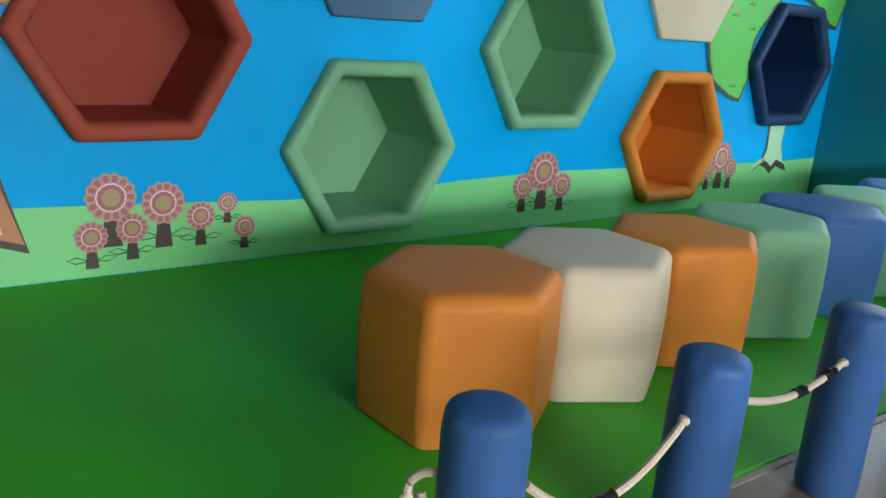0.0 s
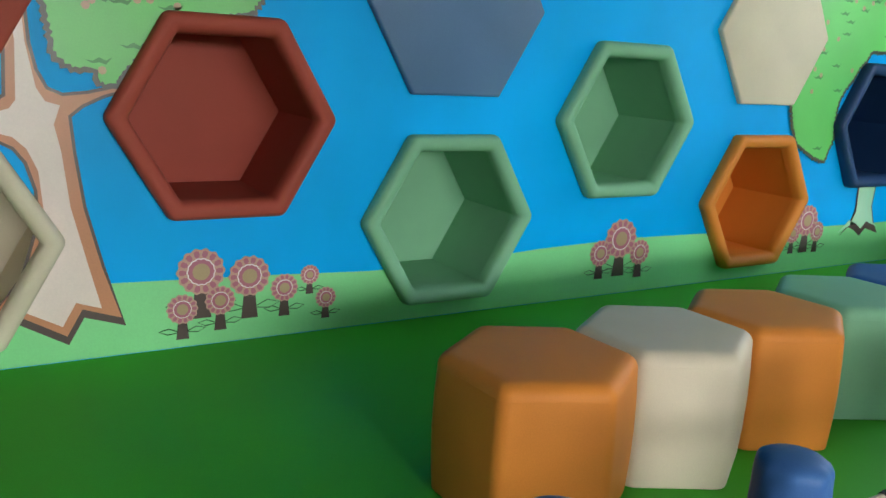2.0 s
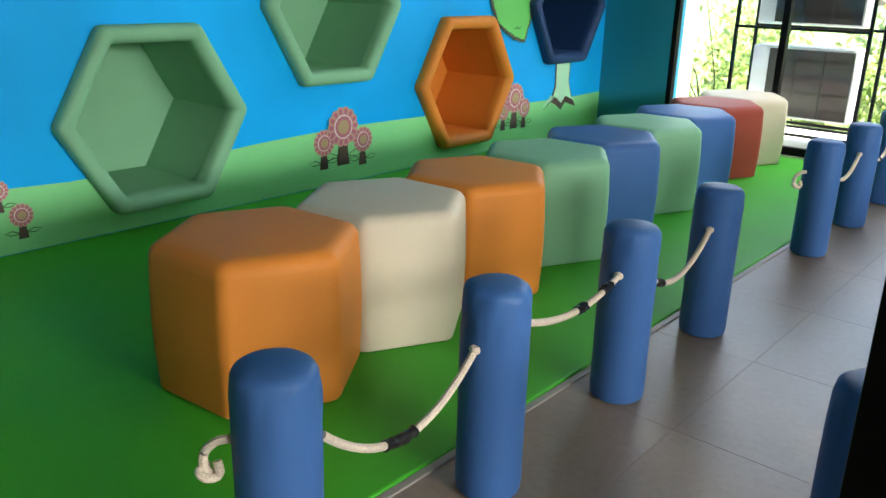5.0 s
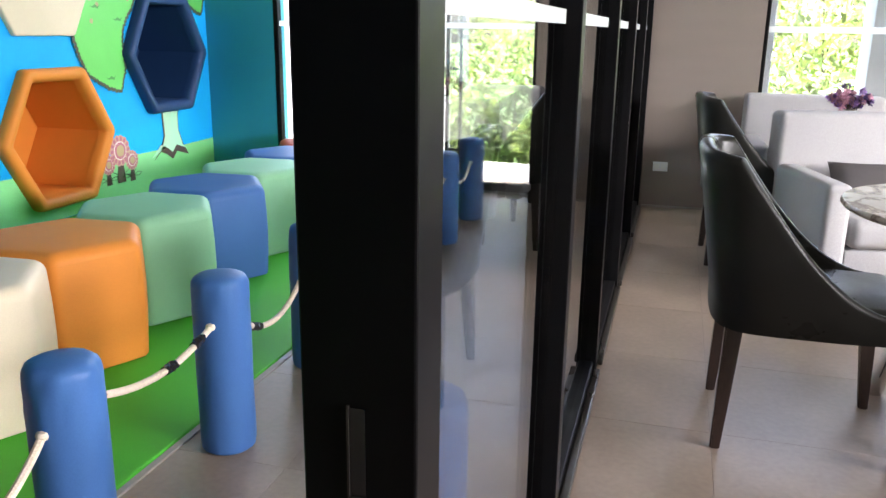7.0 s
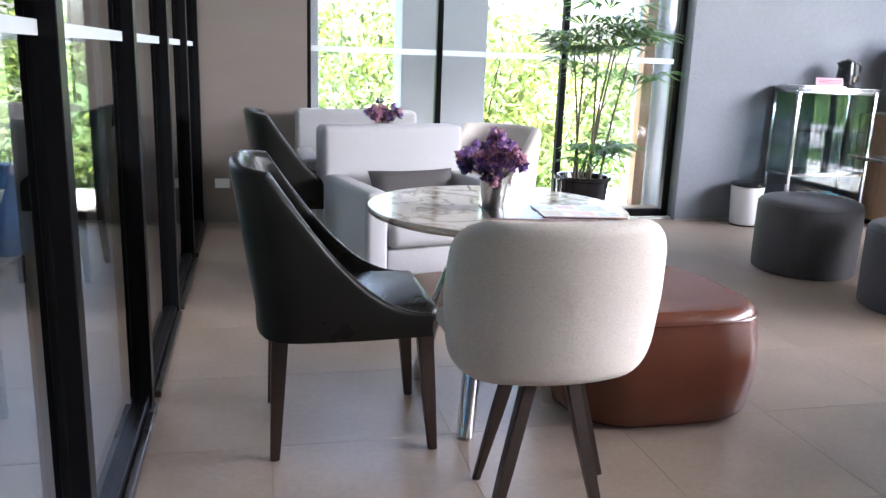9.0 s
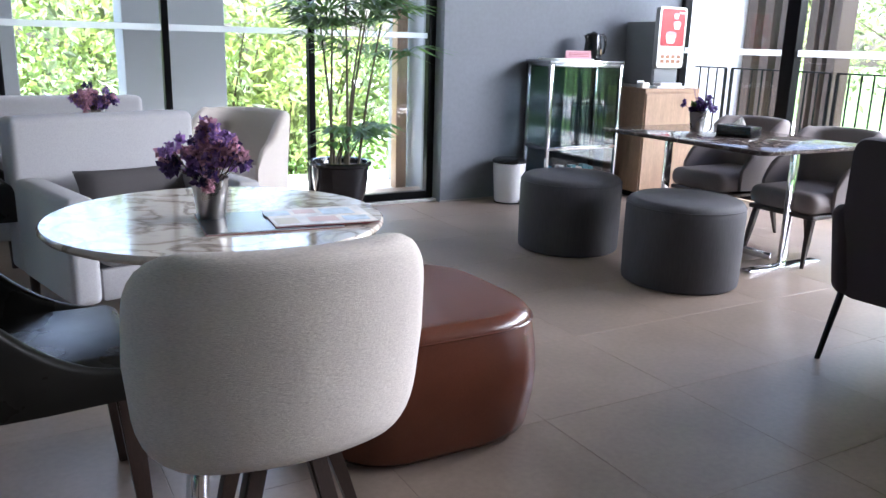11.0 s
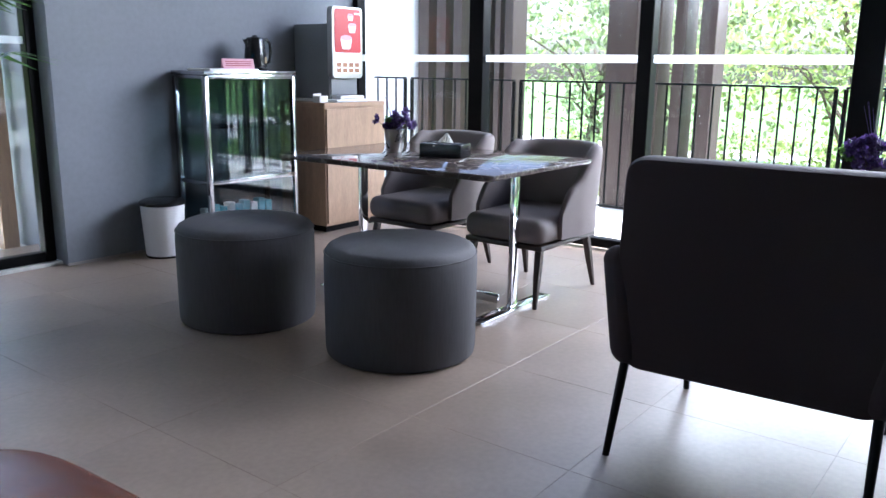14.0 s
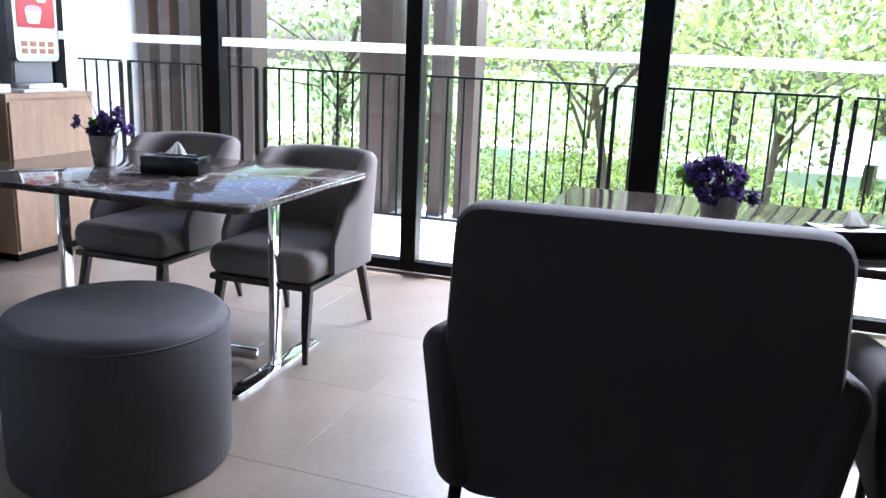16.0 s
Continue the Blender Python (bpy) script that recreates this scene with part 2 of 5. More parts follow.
M = {
    "tile": mat("floor_tile", (0.230, 0.176, 0.137), 0.40, spec=0.6, grain=45, vary=0.08, bump=0.03, stain=3.2, stain_amt=0.13, wear=0.02, random_obj=0.03),
    "grout": mat("grout", (0.20, 0.158, 0.13), 0.7),
    "turf": mat("green_vinyl_mat", (0.050, 0.38, 0.022), 0.55, grain=300, vary=0.06, bump=0.10, stain=0.9, stain_amt=0.12, wear=0.06, spec=0.2),
    "sky_blue": mat("mural_blue", (0.003, 0.39, 0.88), 0.5, spec=0.15, grain=200, vary=0.03, bump=0.04, stain=0.7, stain_amt=0.16),
    "teal": mat("teal_paint", (0.008, 0.20, 0.30), 0.5, grain=200, vary=0.03, bump=0.05, stain_amt=0.06),
    "mural_grass": mat("mural_grass", (0.225, 0.66, 0.27), 0.4, vary=0.03, bump=0.03, stain_amt=0.06),
    "mural_leaf": mat("mural_leaf", (0.115, 0.52, 0.105), 0.4, vary=0.03, bump=0.03),
    "mural_outline": mat("mural_outline", (0.055, 0.065, 0.05), 0.4, vary=0.05, bump=0.03),
    "mural_leaf_mid": mat("mural_leaf_mid", (0.045, 0.25, 0.05), 0.4, vary=0.05, bump=0.03),
    "mural_leaf_dark": mat("mural_leaf_dark", (0.02, 0.075, 0.02), 0.4, vary=0.05, bump=0.03),
    "trunk_pale": mat("mural_trunk_pale", (0.72, 0.60, 0.55), 0.4, vary=0.03, bump=0.03),
    "trunk_tan": mat("mural_trunk_tan", (0.50, 0.21, 0.105), 0.4, vary=0.04, bump=0.03),
    "trunk_mint": mat("mural_trunk_mint", (0.42, 0.72, 0.52), 0.4, vary=0.04, bump=0.03),
    "trunk_dark": mat("mural_trunk_dark", (0.075, 0.05, 0.045), 0.4, vary=0.06, bump=0.03),
    "petal": mat("mural_petal", (0.40, 0.13, 0.185), 0.4, vary=0.04, bump=0.03),
    "petal_pale": mat("mural_petal_pale", (0.50, 0.30, 0.235), 0.4, vary=0.04, bump=0.03),
    "petal_core": mat("mural_petal_core", (0.40, 0.30, 0.16), 0.4, vary=0.04, bump=0.03),
    "white_dot": mat("mural_white", (0.8, 0.75, 0.75), 0.4, vary=0.02, bump=0.0),
    "v_orange": mat("orange_vinyl", (0.64, 0.22, 0.034), 0.54, grain=260, vary=0.04, bump=0.12, stain=3, stain_amt=0.05, random_obj=0.04, spec=0.20, wear=0.03),
    "v_cream": mat("cream_vinyl", (0.60, 0.53, 0.40), 0.54, grain=260, vary=0.04, bump=0.12, stain=3, stain_amt=0.05, spec=0.20, wear=0.03),
    "v_green": mat("mint_vinyl", (0.215, 0.46, 0.28), 0.54, grain=260, vary=0.04, bump=0.12, stain=3, stain_amt=0.05, spec=0.20, wear=0.03),
    "v_blue": mat("blue_vinyl", (0.048, 0.128, 0.33), 0.43, grain=260, vary=0.05, bump=0.12, stain=3, stain_amt=0.06, spec=0.13, wear=0.03),
    "v_navy": mat("navy_vinyl", (0.012, 0.040, 0.115), 0.48, grain=260, vary=0.05, bump=0.12, stain=3, stain_amt=0.05, spec=0.3, wear=0.03),
    "v_slate": mat("slate_blue_vinyl", (0.085, 0.165, 0.30), 0.45, grain=260, vary=0.05, bump=0.10, spec=0.3, wear=0.03),
    "v_red": mat("brick_red_vinyl", (0.34, 0.068, 0.046), 0.54, grain=260, vary=0.04, bump=0.12, stain=3, stain_amt=0.05, spec=0.12, wear=0.03),
    "rope": mat("rope", (0.62, 0.53, 0.42), 0.9, grain=300, vary=0.25, bump=0.6),
    "tape": mat("black_tape", (0.012, 0.012, 0.013), 0.25, grain=90, bump=0.5),
    "black_metal": mat("black_metal", (0.004, 0.004, 0.0045), 0.35, metal=0.0, grain=300, vary=0.08, bump=0.03, spec=0.1, wear=0.04),
    "dark_grey_metal": mat("dark_grey_metal", (0.055, 0.05, 0.045), 0.35, metal=0.6, grain=300, vary=0.08, bump=0.05),
    "alu": mat("aluminium", (0.50, 0.49, 0.47), 0.3, metal=1.0, grain=300, vary=0.05, bump=0.05),
    "steel_dark": mat("dark_polished_steel", (0.40, 0.40, 0.41), 0.16, metal=1.0, grain=200, vary=0.05, bump=0.02, wear=0.05),
    "chrome": mat("chrome", (0.78, 0.78, 0.80), 0.06, metal=1.0, vary=0.02, bump=0.0, wear=0.03),
    "brown_wall": mat("brown_wall_paper", rgb("7a7068"), 0.75, grain=90, vary=0.06, bump=0.25, stain_amt=0.06, stretch=(1, 1, 6)),
    "grey_wall": mat("grey_wall_plaster", rgb("6f7379"), 0.75, grain=30, vary=0.05, bump=0.15, stain=1.8, stain_amt=0.10),
    "white_wall": mat("white_paint", (0.74, 0.75, 0.77), 0.7, grain=40, vary=0.03, bump=0.1, stain_amt=0.05),
    # dark colour for the unseen walls, so they bounce little light
    "low_bounce_wall": mat("low_bounce_paint", (0.07, 0.068, 0.066), 0.75, grain=40, vary=0.05, bump=0.1),
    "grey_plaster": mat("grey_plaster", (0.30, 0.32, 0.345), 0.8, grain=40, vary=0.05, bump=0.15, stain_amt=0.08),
    "ceiling": mat("ceiling_paint", (0.36, 0.355, 0.345), 0.85, grain=40, vary=0.02, bump=0.1),
    "skirting": mat("skirting", rgb("8c8680"), 0.5, vary=0.04, bump=0.05),
    "leather_dark": mat("dark_green_black_leather", (0.011, 0.011, 0.0095), 0.33, grain=380, vary=0.10, bump=0.22, stain=3, spec=0.18),
    "leather_brown": mat("brown_leather", (0.088, 0.025, 0.012), 0.24, grain=280, vary=0.10, bump=0.22, stain=5, stain_amt=0.12, wear=0.02),
    "dark_wood": mat("dark_wood", (0.026, 0.015, 0.011), 0.4, grain=40, vary=0.25, bump=0.1, stretch=(6, 6, 1)),
    "oak": mat("oak_veneer", (0.36, 0.235, 0.15), 0.5, grain=30, vary=0.16, bump=0.08, stain=3, stretch=(9, 9, 1)),
    "fin_wood": mat("brown_fin", (0.048, 0.030, 0.024), 0.6, grain=25, vary=0.18, bump=0.1, stretch=(8, 8, 1)),
    "cream_cloth": mat("cream_linen", (0.49, 0.445, 0.40), 0.9, grain=270, vary=0.15, bump=0.5, stain_amt=0.05, stretch=(0.5, 0.5, 2.6)),
    "white_cloth": mat("off_white_linen", (0.345, 0.34, 0.345), 0.9, grain=260, vary=0.13, bump=0.45, stain_amt=0.05),
    "grey_cushion": mat("grey_cushion_cloth", (0.055, 0.050, 0.050), 0.9, grain=420, vary=0.15, bump=0.4),
    "taupe": mat("taupe_velvet", (0.165, 0.140, 0.130), 0.8, grain=300, vary=0.12, bump=0.3, stain=6, stain_amt=0.12),
    "stool_grey": mat("charcoal_velvet", (0.047, 0.045, 0.048), 0.75, grain=120, vary=0.12, bump=0.25, stain=9, stain_amt=0.16, stretch=(1, 1, 0.12)),
    "dark_cloth": mat("dark_purple_grey_cloth", (0.0251, 0.0157, 0.0177), 0.9, grain=420, vary=0.16, bump=0.4, stain_amt=0.08),
    "marble_white": marble_mat("white_grey_marble", (0.62, 0.55, 0.47), (0.19, 0.14, 0.11), 5.0, 0.08, 0.9),
    "marble_brown": marble_mat("dark_brown_marble", (0.055, 0.043, 0.038), (0.15, 0.128, 0.112), 6.0, 0.07, 0.5, 0.14),
    "pot_black": mat("black_glazed_pot", (0.010, 0.009, 0.010), 0.14, vary=0.05, bump=0.02, coat=0.1, wear=0.03),
    "soil": mat("soil", (0.05, 0.035, 0.025), 0.95, grain=60, vary=0.4, bump=0.8, dist=0.01),
    "stem": mat("plant_stem", (0.075, 0.06, 0.035), 0.7, grain=60, vary=0.3, bump=0.3),
    "palm_leaf": leaf_mat("palm_leaf", (0.055, 0.125, 0.042), 0.35),
    "leaf": leaf_mat("garden_leaf", (0.235, 0.295, 0.135), 0.65, (1.7, 1.65, 0.95)),
    "leaf2": leaf_mat("tree_leaf", (0.205, 0.265, 0.155), 0.65, (1.7, 1.6, 1.05)),
    "bark": mat("bark", (0.10, 0.075, 0.055), 0.9, grain=30, vary=0.35, bump=0.8, dist=0.02, stretch=(3, 3, 0.6)),
    "lawn": mat("lawn", (0.085, 0.18, 0.035), 0.9, grain=40, vary=0.4, bump=0.6, stain=0.4, stain_amt=0.25, dist=0.02),
    "paving": mat("pale_paving", (0.55, 0.55, 0.53), 0.8, grain=20, vary=0.1, bump=0.2),
    "flower_purple": leaf_mat("purple_petal", (0.058, 0.032, 0.115), 0.5, (1.2, 1.2, 1.2)),
    "flower_violet": leaf_mat("violet_petal", (0.07, 0.038, 0.145), 0.4, (1.2, 1.2, 1.2)),
    "flower_mauve": leaf_mat("dried_mauve_petal", (0.26, 0.15, 0.36), 0.4, (1.2, 1.2, 1.2)),
    "flower_pink": leaf_mat("dusty_pink_petal", (0.46, 0.25, 0.32), 0.35, (1.2, 1.2, 1.2)),
    "tin": mat("galvanised_tin", (0.42, 0.41, 0.40), 0.32, metal=1.0, grain=30, vary=0.12, bump=0.1, stain=9),
    "white_plastic": mat("white_plastic", (0.72, 0.72, 0.73), 0.35, vary=0.02, bump=0.02),
    "black_plastic": mat("black_plastic", (0.010, 0.010, 0.011), 0.22, vary=0.05, bump=0.02),
    "grey_plastic": mat("grey_panel", (0.20, 0.21, 0.22), 0.4, vary=0.04, bump=0.03),
    "red_print": mat("red_print", (0.42, 0.022, 0.030), 0.3, vary=0.05, bump=0.0),
    "brown_print": mat("brown_print", (0.30, 0.14, 0.07), 0.35, vary=0.1, bump=0.0),
    "paper": mat("paper", (0.74, 0.73, 0.70), 0.7, vary=0.04, bump=0.05),
    "print_blue": mat("blue_print", (0.36, 0.42, 0.46), 0.4, grain=30, vary=0.35, bump=0.0, stain=20, stain_amt=0.4),
    "pink_paper": mat("pink_paper", (0.66, 0.36, 0.42), 0.7, vary=0.04, bump=0.03),
    "magazine": mat("magazine_print", (0.56, 0.49, 0.41), 0.4, grain=22, vary=0.22, bump=0.0, stain=14, stain_amt=0.30),
    "red_edge": mat("red_cover", (0.30, 0.03, 0.03), 0.5, vary=0.05, bump=0.0),
    "unit_dark": mat("dark_condenser_grille", (0.030, 0.027, 0.026), 0.7, grain=60, vary=0.15, bump=0.2),
    "unit_white": mat("condenser_casing", (0.55, 0.56, 0.57), 0.5, vary=0.03, bump=0.05),
    "band": frosted_mat("frosted_band"),
    "glass": glass_mat("clear_glass", (0.96, 0.98, 0.98)),
    "glass_dark": glass_mat("partition_glass", (0.88, 0.90, 0.89), 0.0, 0.05, 3.4),
    "glass_cab": glass_mat("cabinet_glass", (0.69, 0.73, 0.75), 0.0, 0.02),
    "teal_print": mat("teal_packs", (0.05, 0.30, 0.36), 0.5, grain=20, vary=0.3, bump=0.0),
}


# ---- mesh helpers ----
def thing(name, label, category, at=(0, 0, 0), turn=0, group="", kind=""):
    ob = new(name)
    ob.empty_display_size = 0.1
    ob.matrix_basis = pose(*at, 0, 0, turn)
    return tagged(ob, label, category, group, kind)


def finish(name, bm, material, smooth=True):
    bmesh.ops.recalc_face_normals(bm, faces=bm.faces[:])
    me = bpy.data.meshes.new(name)
    for f in bm.faces:
        f.smooth = smooth
    bm.to_mesh(me)
    bm.free()
    for mm in material if isinstance(material, (list, tuple)) else [material]:
        me.materials.append(mm)
    if smooth:
        me.set_sharp_from_angle(angle=radians(38))
    return me


def part(name, bm, material, parent=None, label="", smooth=True):
    ob = new(name, finish(name, bm, material, smooth))
    if parent:
        ob.parent = parent
    return tagged(ob, label)


def single(name, bm, material, label, category, at=(0, 0, 0), turn=0, group="", kind="", smooth=True):
    ob = part(name, bm, material, None, "", smooth)
    ob.matrix_basis = pose(*at, 0, 0, turn)
    return tagged(ob, label, category, group, kind)


def box(x0, x1, y0, y1, z0, z1, bevel=0.0, seg=2, bm=None):
    new_bm = bm is None
    bm = bmesh.new()if new_bm else bm
    r = bmesh.ops.create_cube(bm, size=1.0)["verts"]
    for v in r:
        v.co = Vector(((x0 + x1) / 2 + v.co.x * (x1 - x0), (y0 + y1) / 2 + v.co.y * (y1 - y0), (z0 + z1) / 2 + v.co.z * (z1 - z0)))
    if bevel:
        es = list({e for v in r for e in v.link_edges})
        bmesh.ops.bevel(bm, geom=es, offset=bevel, segments=seg, profile=0.5, affect="EDGES", clamp_overlap=True)
    return bm


def lathe(profile, seg=32, bm=None, center=(0, 0)):
    """Turn (radius, height) pairs about the vertical."""
    bm = bm or bmesh.new()
    rings = []
    for r, z in profile:
        if r < 1e-5:
            rings.append([bm.verts.new((center[0], center[1], z))])
        else:
            rings.append([bm.verts.new((center[0] + r * math.cos(2 * math.pi * i / seg), center[1] + r * math.sin(2 * math.pi * i / seg), z)) for i in range(seg)])
    for a, b in zip(rings, rings[1:]):
        for i in range(seg):
            j = (i + 1) % seg
            if len(a) == 1 and len(b) > 1:
                bm.faces.new((a[0], b[i], b[j]))
            elif len(b) == 1 and len(a) > 1:
                bm.faces.new((a[i], a[j], b[0]))
            elif len(a) > 1:
                bm.faces.new((a[i], a[j], b[j], b[i]))
    return bm


def loft(loops, cap=True, bm=None):
    bm = bm or bmesh.new()
    vs = [[bm.verts.new(p) for p in lp] for lp in loops]
    n = len(vs[0])
    for a, b in zip(vs, vs[1:]):
        for i in range(n):
            j = (i + 1) % n
            bm.faces.new((a[i], a[j], b[j], b[i]))
    if cap:
        bm.faces.new(vs[0][::-1])
        bm.faces.new(vs[-1])
    return bm


def tube(pts, r, seg=10, bm=None, r_end=None):
    bm = bm or bmesh.new()
    pts = [Vector(p) for p in pts]
    loops = []
    up = Vector((0.13, 0.21, 0.97))
    for i, p in enumerate(pts):
        d = (pts[min(i + 1, len(pts) - 1)] - pts[max(i - 1, 0)]).normalized()
        if abs(d.dot(up)) > 0.98:
            up = Vector((1, 0.1, 0))
        a = d.cross(up).normalized()
        b = d.cross(a)
        q = r if r_end is None else r + (r_end - r) * i / (len(pts) - 1)
        loops.append([p + a * q * math.cos(2 * math.pi * k / seg) + b * q * math.sin(2 * math.pi * k / seg) for k in range(seg)])
    return loft(loops, True, bm)


def leg(top, foot, r0, r1, square=False, bm=None):
    """A tapered leg from its top to its foot."""
    t, f = Vector(top), Vector(foot)
    seg = 4 if square else 10
    off = math.pi / 4 if square else 0
    ring = lambda c, r: [c + Vector((r * math.cos(off + 2 * math.pi * k / seg), r * math.sin(off + 2 * math.pi * k / seg), 0)) for k in range(seg)]
    mid = (t + f) / 2
    bm = loft([ring(t, r0), ring(mid, (r0 + r1) / 2 * 1.02), ring(f, r1)], True, bm)
    if square:
        bmesh.ops.bevel(bm, geom=[e for e in bm.edges if abs((e.verts[0].co - e.verts[1].co).z) > 0.05], offset=0.005, segments=2, affect="EDGES")
    return bm


def round_poly(pts, rc, k=5):
    """A closed polygon with rounded corners, counter-clockwise in 2D."""
    out = []
    n = len(pts)
    for i in range(n):
        p, a, b = Vector(pts[i]), Vector(pts[i - 1]), Vector(pts[(i + 1) % n])
        u, v = (a - p).normalized(), (b - p).normalized()
        d = rc / math.tan(u.angle(v) / 2)
        s, e = p + u * d, p + v * d
        for q in range(k):
            t = q / (k - 1)
            out.append((1 - t) ** 2 * s + 2 * t * (1 - t) * p + t * t * e)
    return out


def hexagon(R, turn=0):
    return [(R * math.cos(radians(turn + 60 * i)), R * math.sin(radians(turn + 60 * i))) for i in range(6)]


def soft_prism(outline, z0, z1, r, k=4, bulge=0.0, foot=0.0):
    """An upholstered block: outline(inset) gives the plan, with rounded top and bottom edges."""
    loops = []
    fr = foot or r * 0.4
    for i in range(k + 1):
        a = math.pi / 2 * i / k
        loops.append([(p[0], p[1], z0 + fr * (1 - math.cos(a))) for p in outline(fr * (1 - math.sin(a)))])
    if bulge:
        for t in (0.25, 0.5, 0.75):
            z = z0 + fr + (z1 - r - z0 - fr) * t
            loops.append([(p[0], p[1], z) for p in outline(-bulge * math.sin(math.pi * t))])
    for i in range(k + 1):
        a = math.pi / 2 * i / k
        loops.append([(p[0], p[1], z1 - r + r * math.sin(a)) for p in outline(r * (1 - math.cos(a)))])
    loops.append([(p[0], p[1], z1 + 0.002) for p in outline(r * 1.6)])
    return loft(loops)


def shell(path, lo, hi, th, k=6):
    """An upright curved padded shell along a plan path, from lo(s) to hi(s), of thickness th and rounded rim. lean(s,z) by path being a function of s and z."""
    bm = bmesh.new()
    N = 40
    rings = []
    for i in range(N + 1):
        s = i / N
        z0, z1 = lo(s), hi(s)
        t = th * min(1.0, 0.35 + 4 * min(s, 1 - s))
        ring = []
        m = 8
        prof = [(+t / 2, z0 + (z1 - t / 2 - z0) * q / m) for q in range(m + 1)]
        prof += [(t / 2 * math.cos(math.pi * q / k), z1 - t / 2 + t / 2 * math.sin(math.pi * q / k)) for q in range(1, k)]
        prof += [(-t / 2, z0 + (z1 - t / 2 - z0) * q / m) for q in range(m, -1, -1)]
        for off, z in prof:
            p, nn = path(s, z)
            ring.append((p[0] + nn[0] * off, p[1] + nn[1] * off, z))
        rings.append(ring)
    return loft(rings, True, bm)


def leaf_cloud(n, center, radii, size, rng, droop=0.3, thin=0.5):
    """Many small pointed leaves spread over an uneven crown made of clumps."""
    clumps = rng.normal(size=(max(4, n // 90), 3))
    clumps /= np.linalg.norm(clumps, axis=1)[:, None]
    clumps *= (rng.random((len(clumps), 1)) ** 0.45)
    c = clumps[rng.integers(0, len(clumps), n)] + rng.normal(size=(n, 3)) * 0.13
    c = c * np.array(radii) + np.array(center)
    d = rng.normal(size=(n, 3))
    d[:, 2] -= droop
    d /= np.linalg.norm(d, axis=1)[:, None]
    up = rng.normal(size=(n, 3))
    w = np.cross(d, up)
    w /= np.linalg.norm(w, axis=1)[:, None]
    nn = np.cross(d, w)
    L = size * (0.6 + 0.8 * rng.random((n, 1)))
    v = np.stack([c, c + d * L * 0.45 + w * L * thin * 0.5 + nn * L * 0.06, c + d * L - nn * L * 0.06, c + d * L * 0.45 - w * L * thin * 0.5 + nn * L * 0.06], 1).reshape(-1, 3)
    f = np.arange(n * 4).reshape(-1, 4)
    return v, f


def raw_mesh(name, v, f, material):
    me = bpy.data.meshes.new(name)
    me.from_pydata([tuple(p) for p in v], [], [tuple(q) for q in f])
    me.materials.append(material)
    return me


# ---- structure ----
EAST, NORTH, SOUTH, TOP = 9.78, 5.47, -3.6, 2.8
PART_X = 3.55


def structure(name, bm, material, label="", smooth=False):
    return tagged(part(name, bm, material, None, "", smooth), label, "", "", "structure")


structure("floor_slab", box(-0.7, EAST + 0.15, SOUTH - 0.2, NORTH + 0.12, -0.2, -0.0010), M["grout"], "grey grout bed under the floor tiles")
structure("ceiling", box(-0.7, EAST + 0.3, SOUTH - 0.2, NORTH + 0.4, TOP, TOP + 0.2), M["ceiling"], "plain off-white ceiling")
# added unseen mass over the ceiling; only blocks sky and sun
structure("upper_storey", box(-0.7, EAST + 0.3, SOUTH - 0.2, 5.67, TOP + 0.204, 8.5), M["white_wall"], "plain white block added unseen above the ceiling")
# added wall out of view, kept dark to hold down the fill light
structure("wall_south", box(-0.7, EAST + 0.3, SOUTH - 0.2, SOUTH, 0, TOP), M["low_bounce_wall"], "unseen wall closing the room, darkened to cut bounce")

# mural wall with hexagonal openings
HEX = [(-1.03, 0.54, "v_cream", 1), (0.137, 1.045, "v_red", 1), (1.295, 0.54, "v_green", 1), (2.445, 1.055, "v_green", 1), (3.635, 0.54, "v_orange", 1), (4.85, 1.04, "v_navy", 1),
       (-1.03, 1.61, "v_red", 0), (1.295, 1.61, "v_slate", 0), (3.62, 1.61, "v_cream", 0)]
bm = bmesh.new()
def loop_edges(pts):
    vs = [bm.verts.new((0, y, z)) for y, z in pts]
    return [bm.edges.new((vs[i], vs[(i + 1) % len(vs)])) for i in range(len(vs))]
wall_edges = loop_edges([(SOUTH, 0), (5.47, 0), (5.47, TOP), (SOUTH, TOP)])
for y, z, c, deep in HEX:
    if deep:
        wall_edges += loop_edges([(y + a, z + b) for a, b in hexagon(0.44)])
bmesh.ops.triangle_fill(bm, use_beauty=True, use_dissolve=False, edges=wall_edges)
ret = bmesh.ops.extrude_face_region(bm, geom=bm.faces[:])
for v in [g for g in ret["geom"] if isinstance(g, bmesh.types.BMVert)]:
    v.co.x -= 0.68
structure("wall_mural", bm, M["sky_blue"], "bright blue mural wall with hexagonal niches")

# end wall of the play room, with a tall window
structure("wall_play_end", box(0.0, 0.62, 5.47, 5.67, 0, TOP), M["teal"], "teal end wall beside the window")
structure("wall_play_lintel", box(0.62, 3.5, 5.47, 5.67, 2.7, TOP), M["teal"])
structure("wall_play_pier", box(2.9, 3.5, 5.47, 5.67, 0, 2.7), M["grey_wall"])
structure("wall_brown", box(3.5, 4.345, 5.40, 5.67, 0, TOP), M["brown_wall"], "brown textured wall beside the window")
structure("wall_north_lintel", box(4.345, 7.335, 5.40, 5.67, 2.72, TOP), M["grey_wall"])
structure("wall_grey", box(7.335, EAST, 5.335, 5.67, 0, TOP), M["grey_wall"], "smooth grey plaster wall")
structure("wall_east_lintel", box(EAST, EAST + 0.2, SOUTH, 5.335, 2.72, TOP), M["grey_wall"])
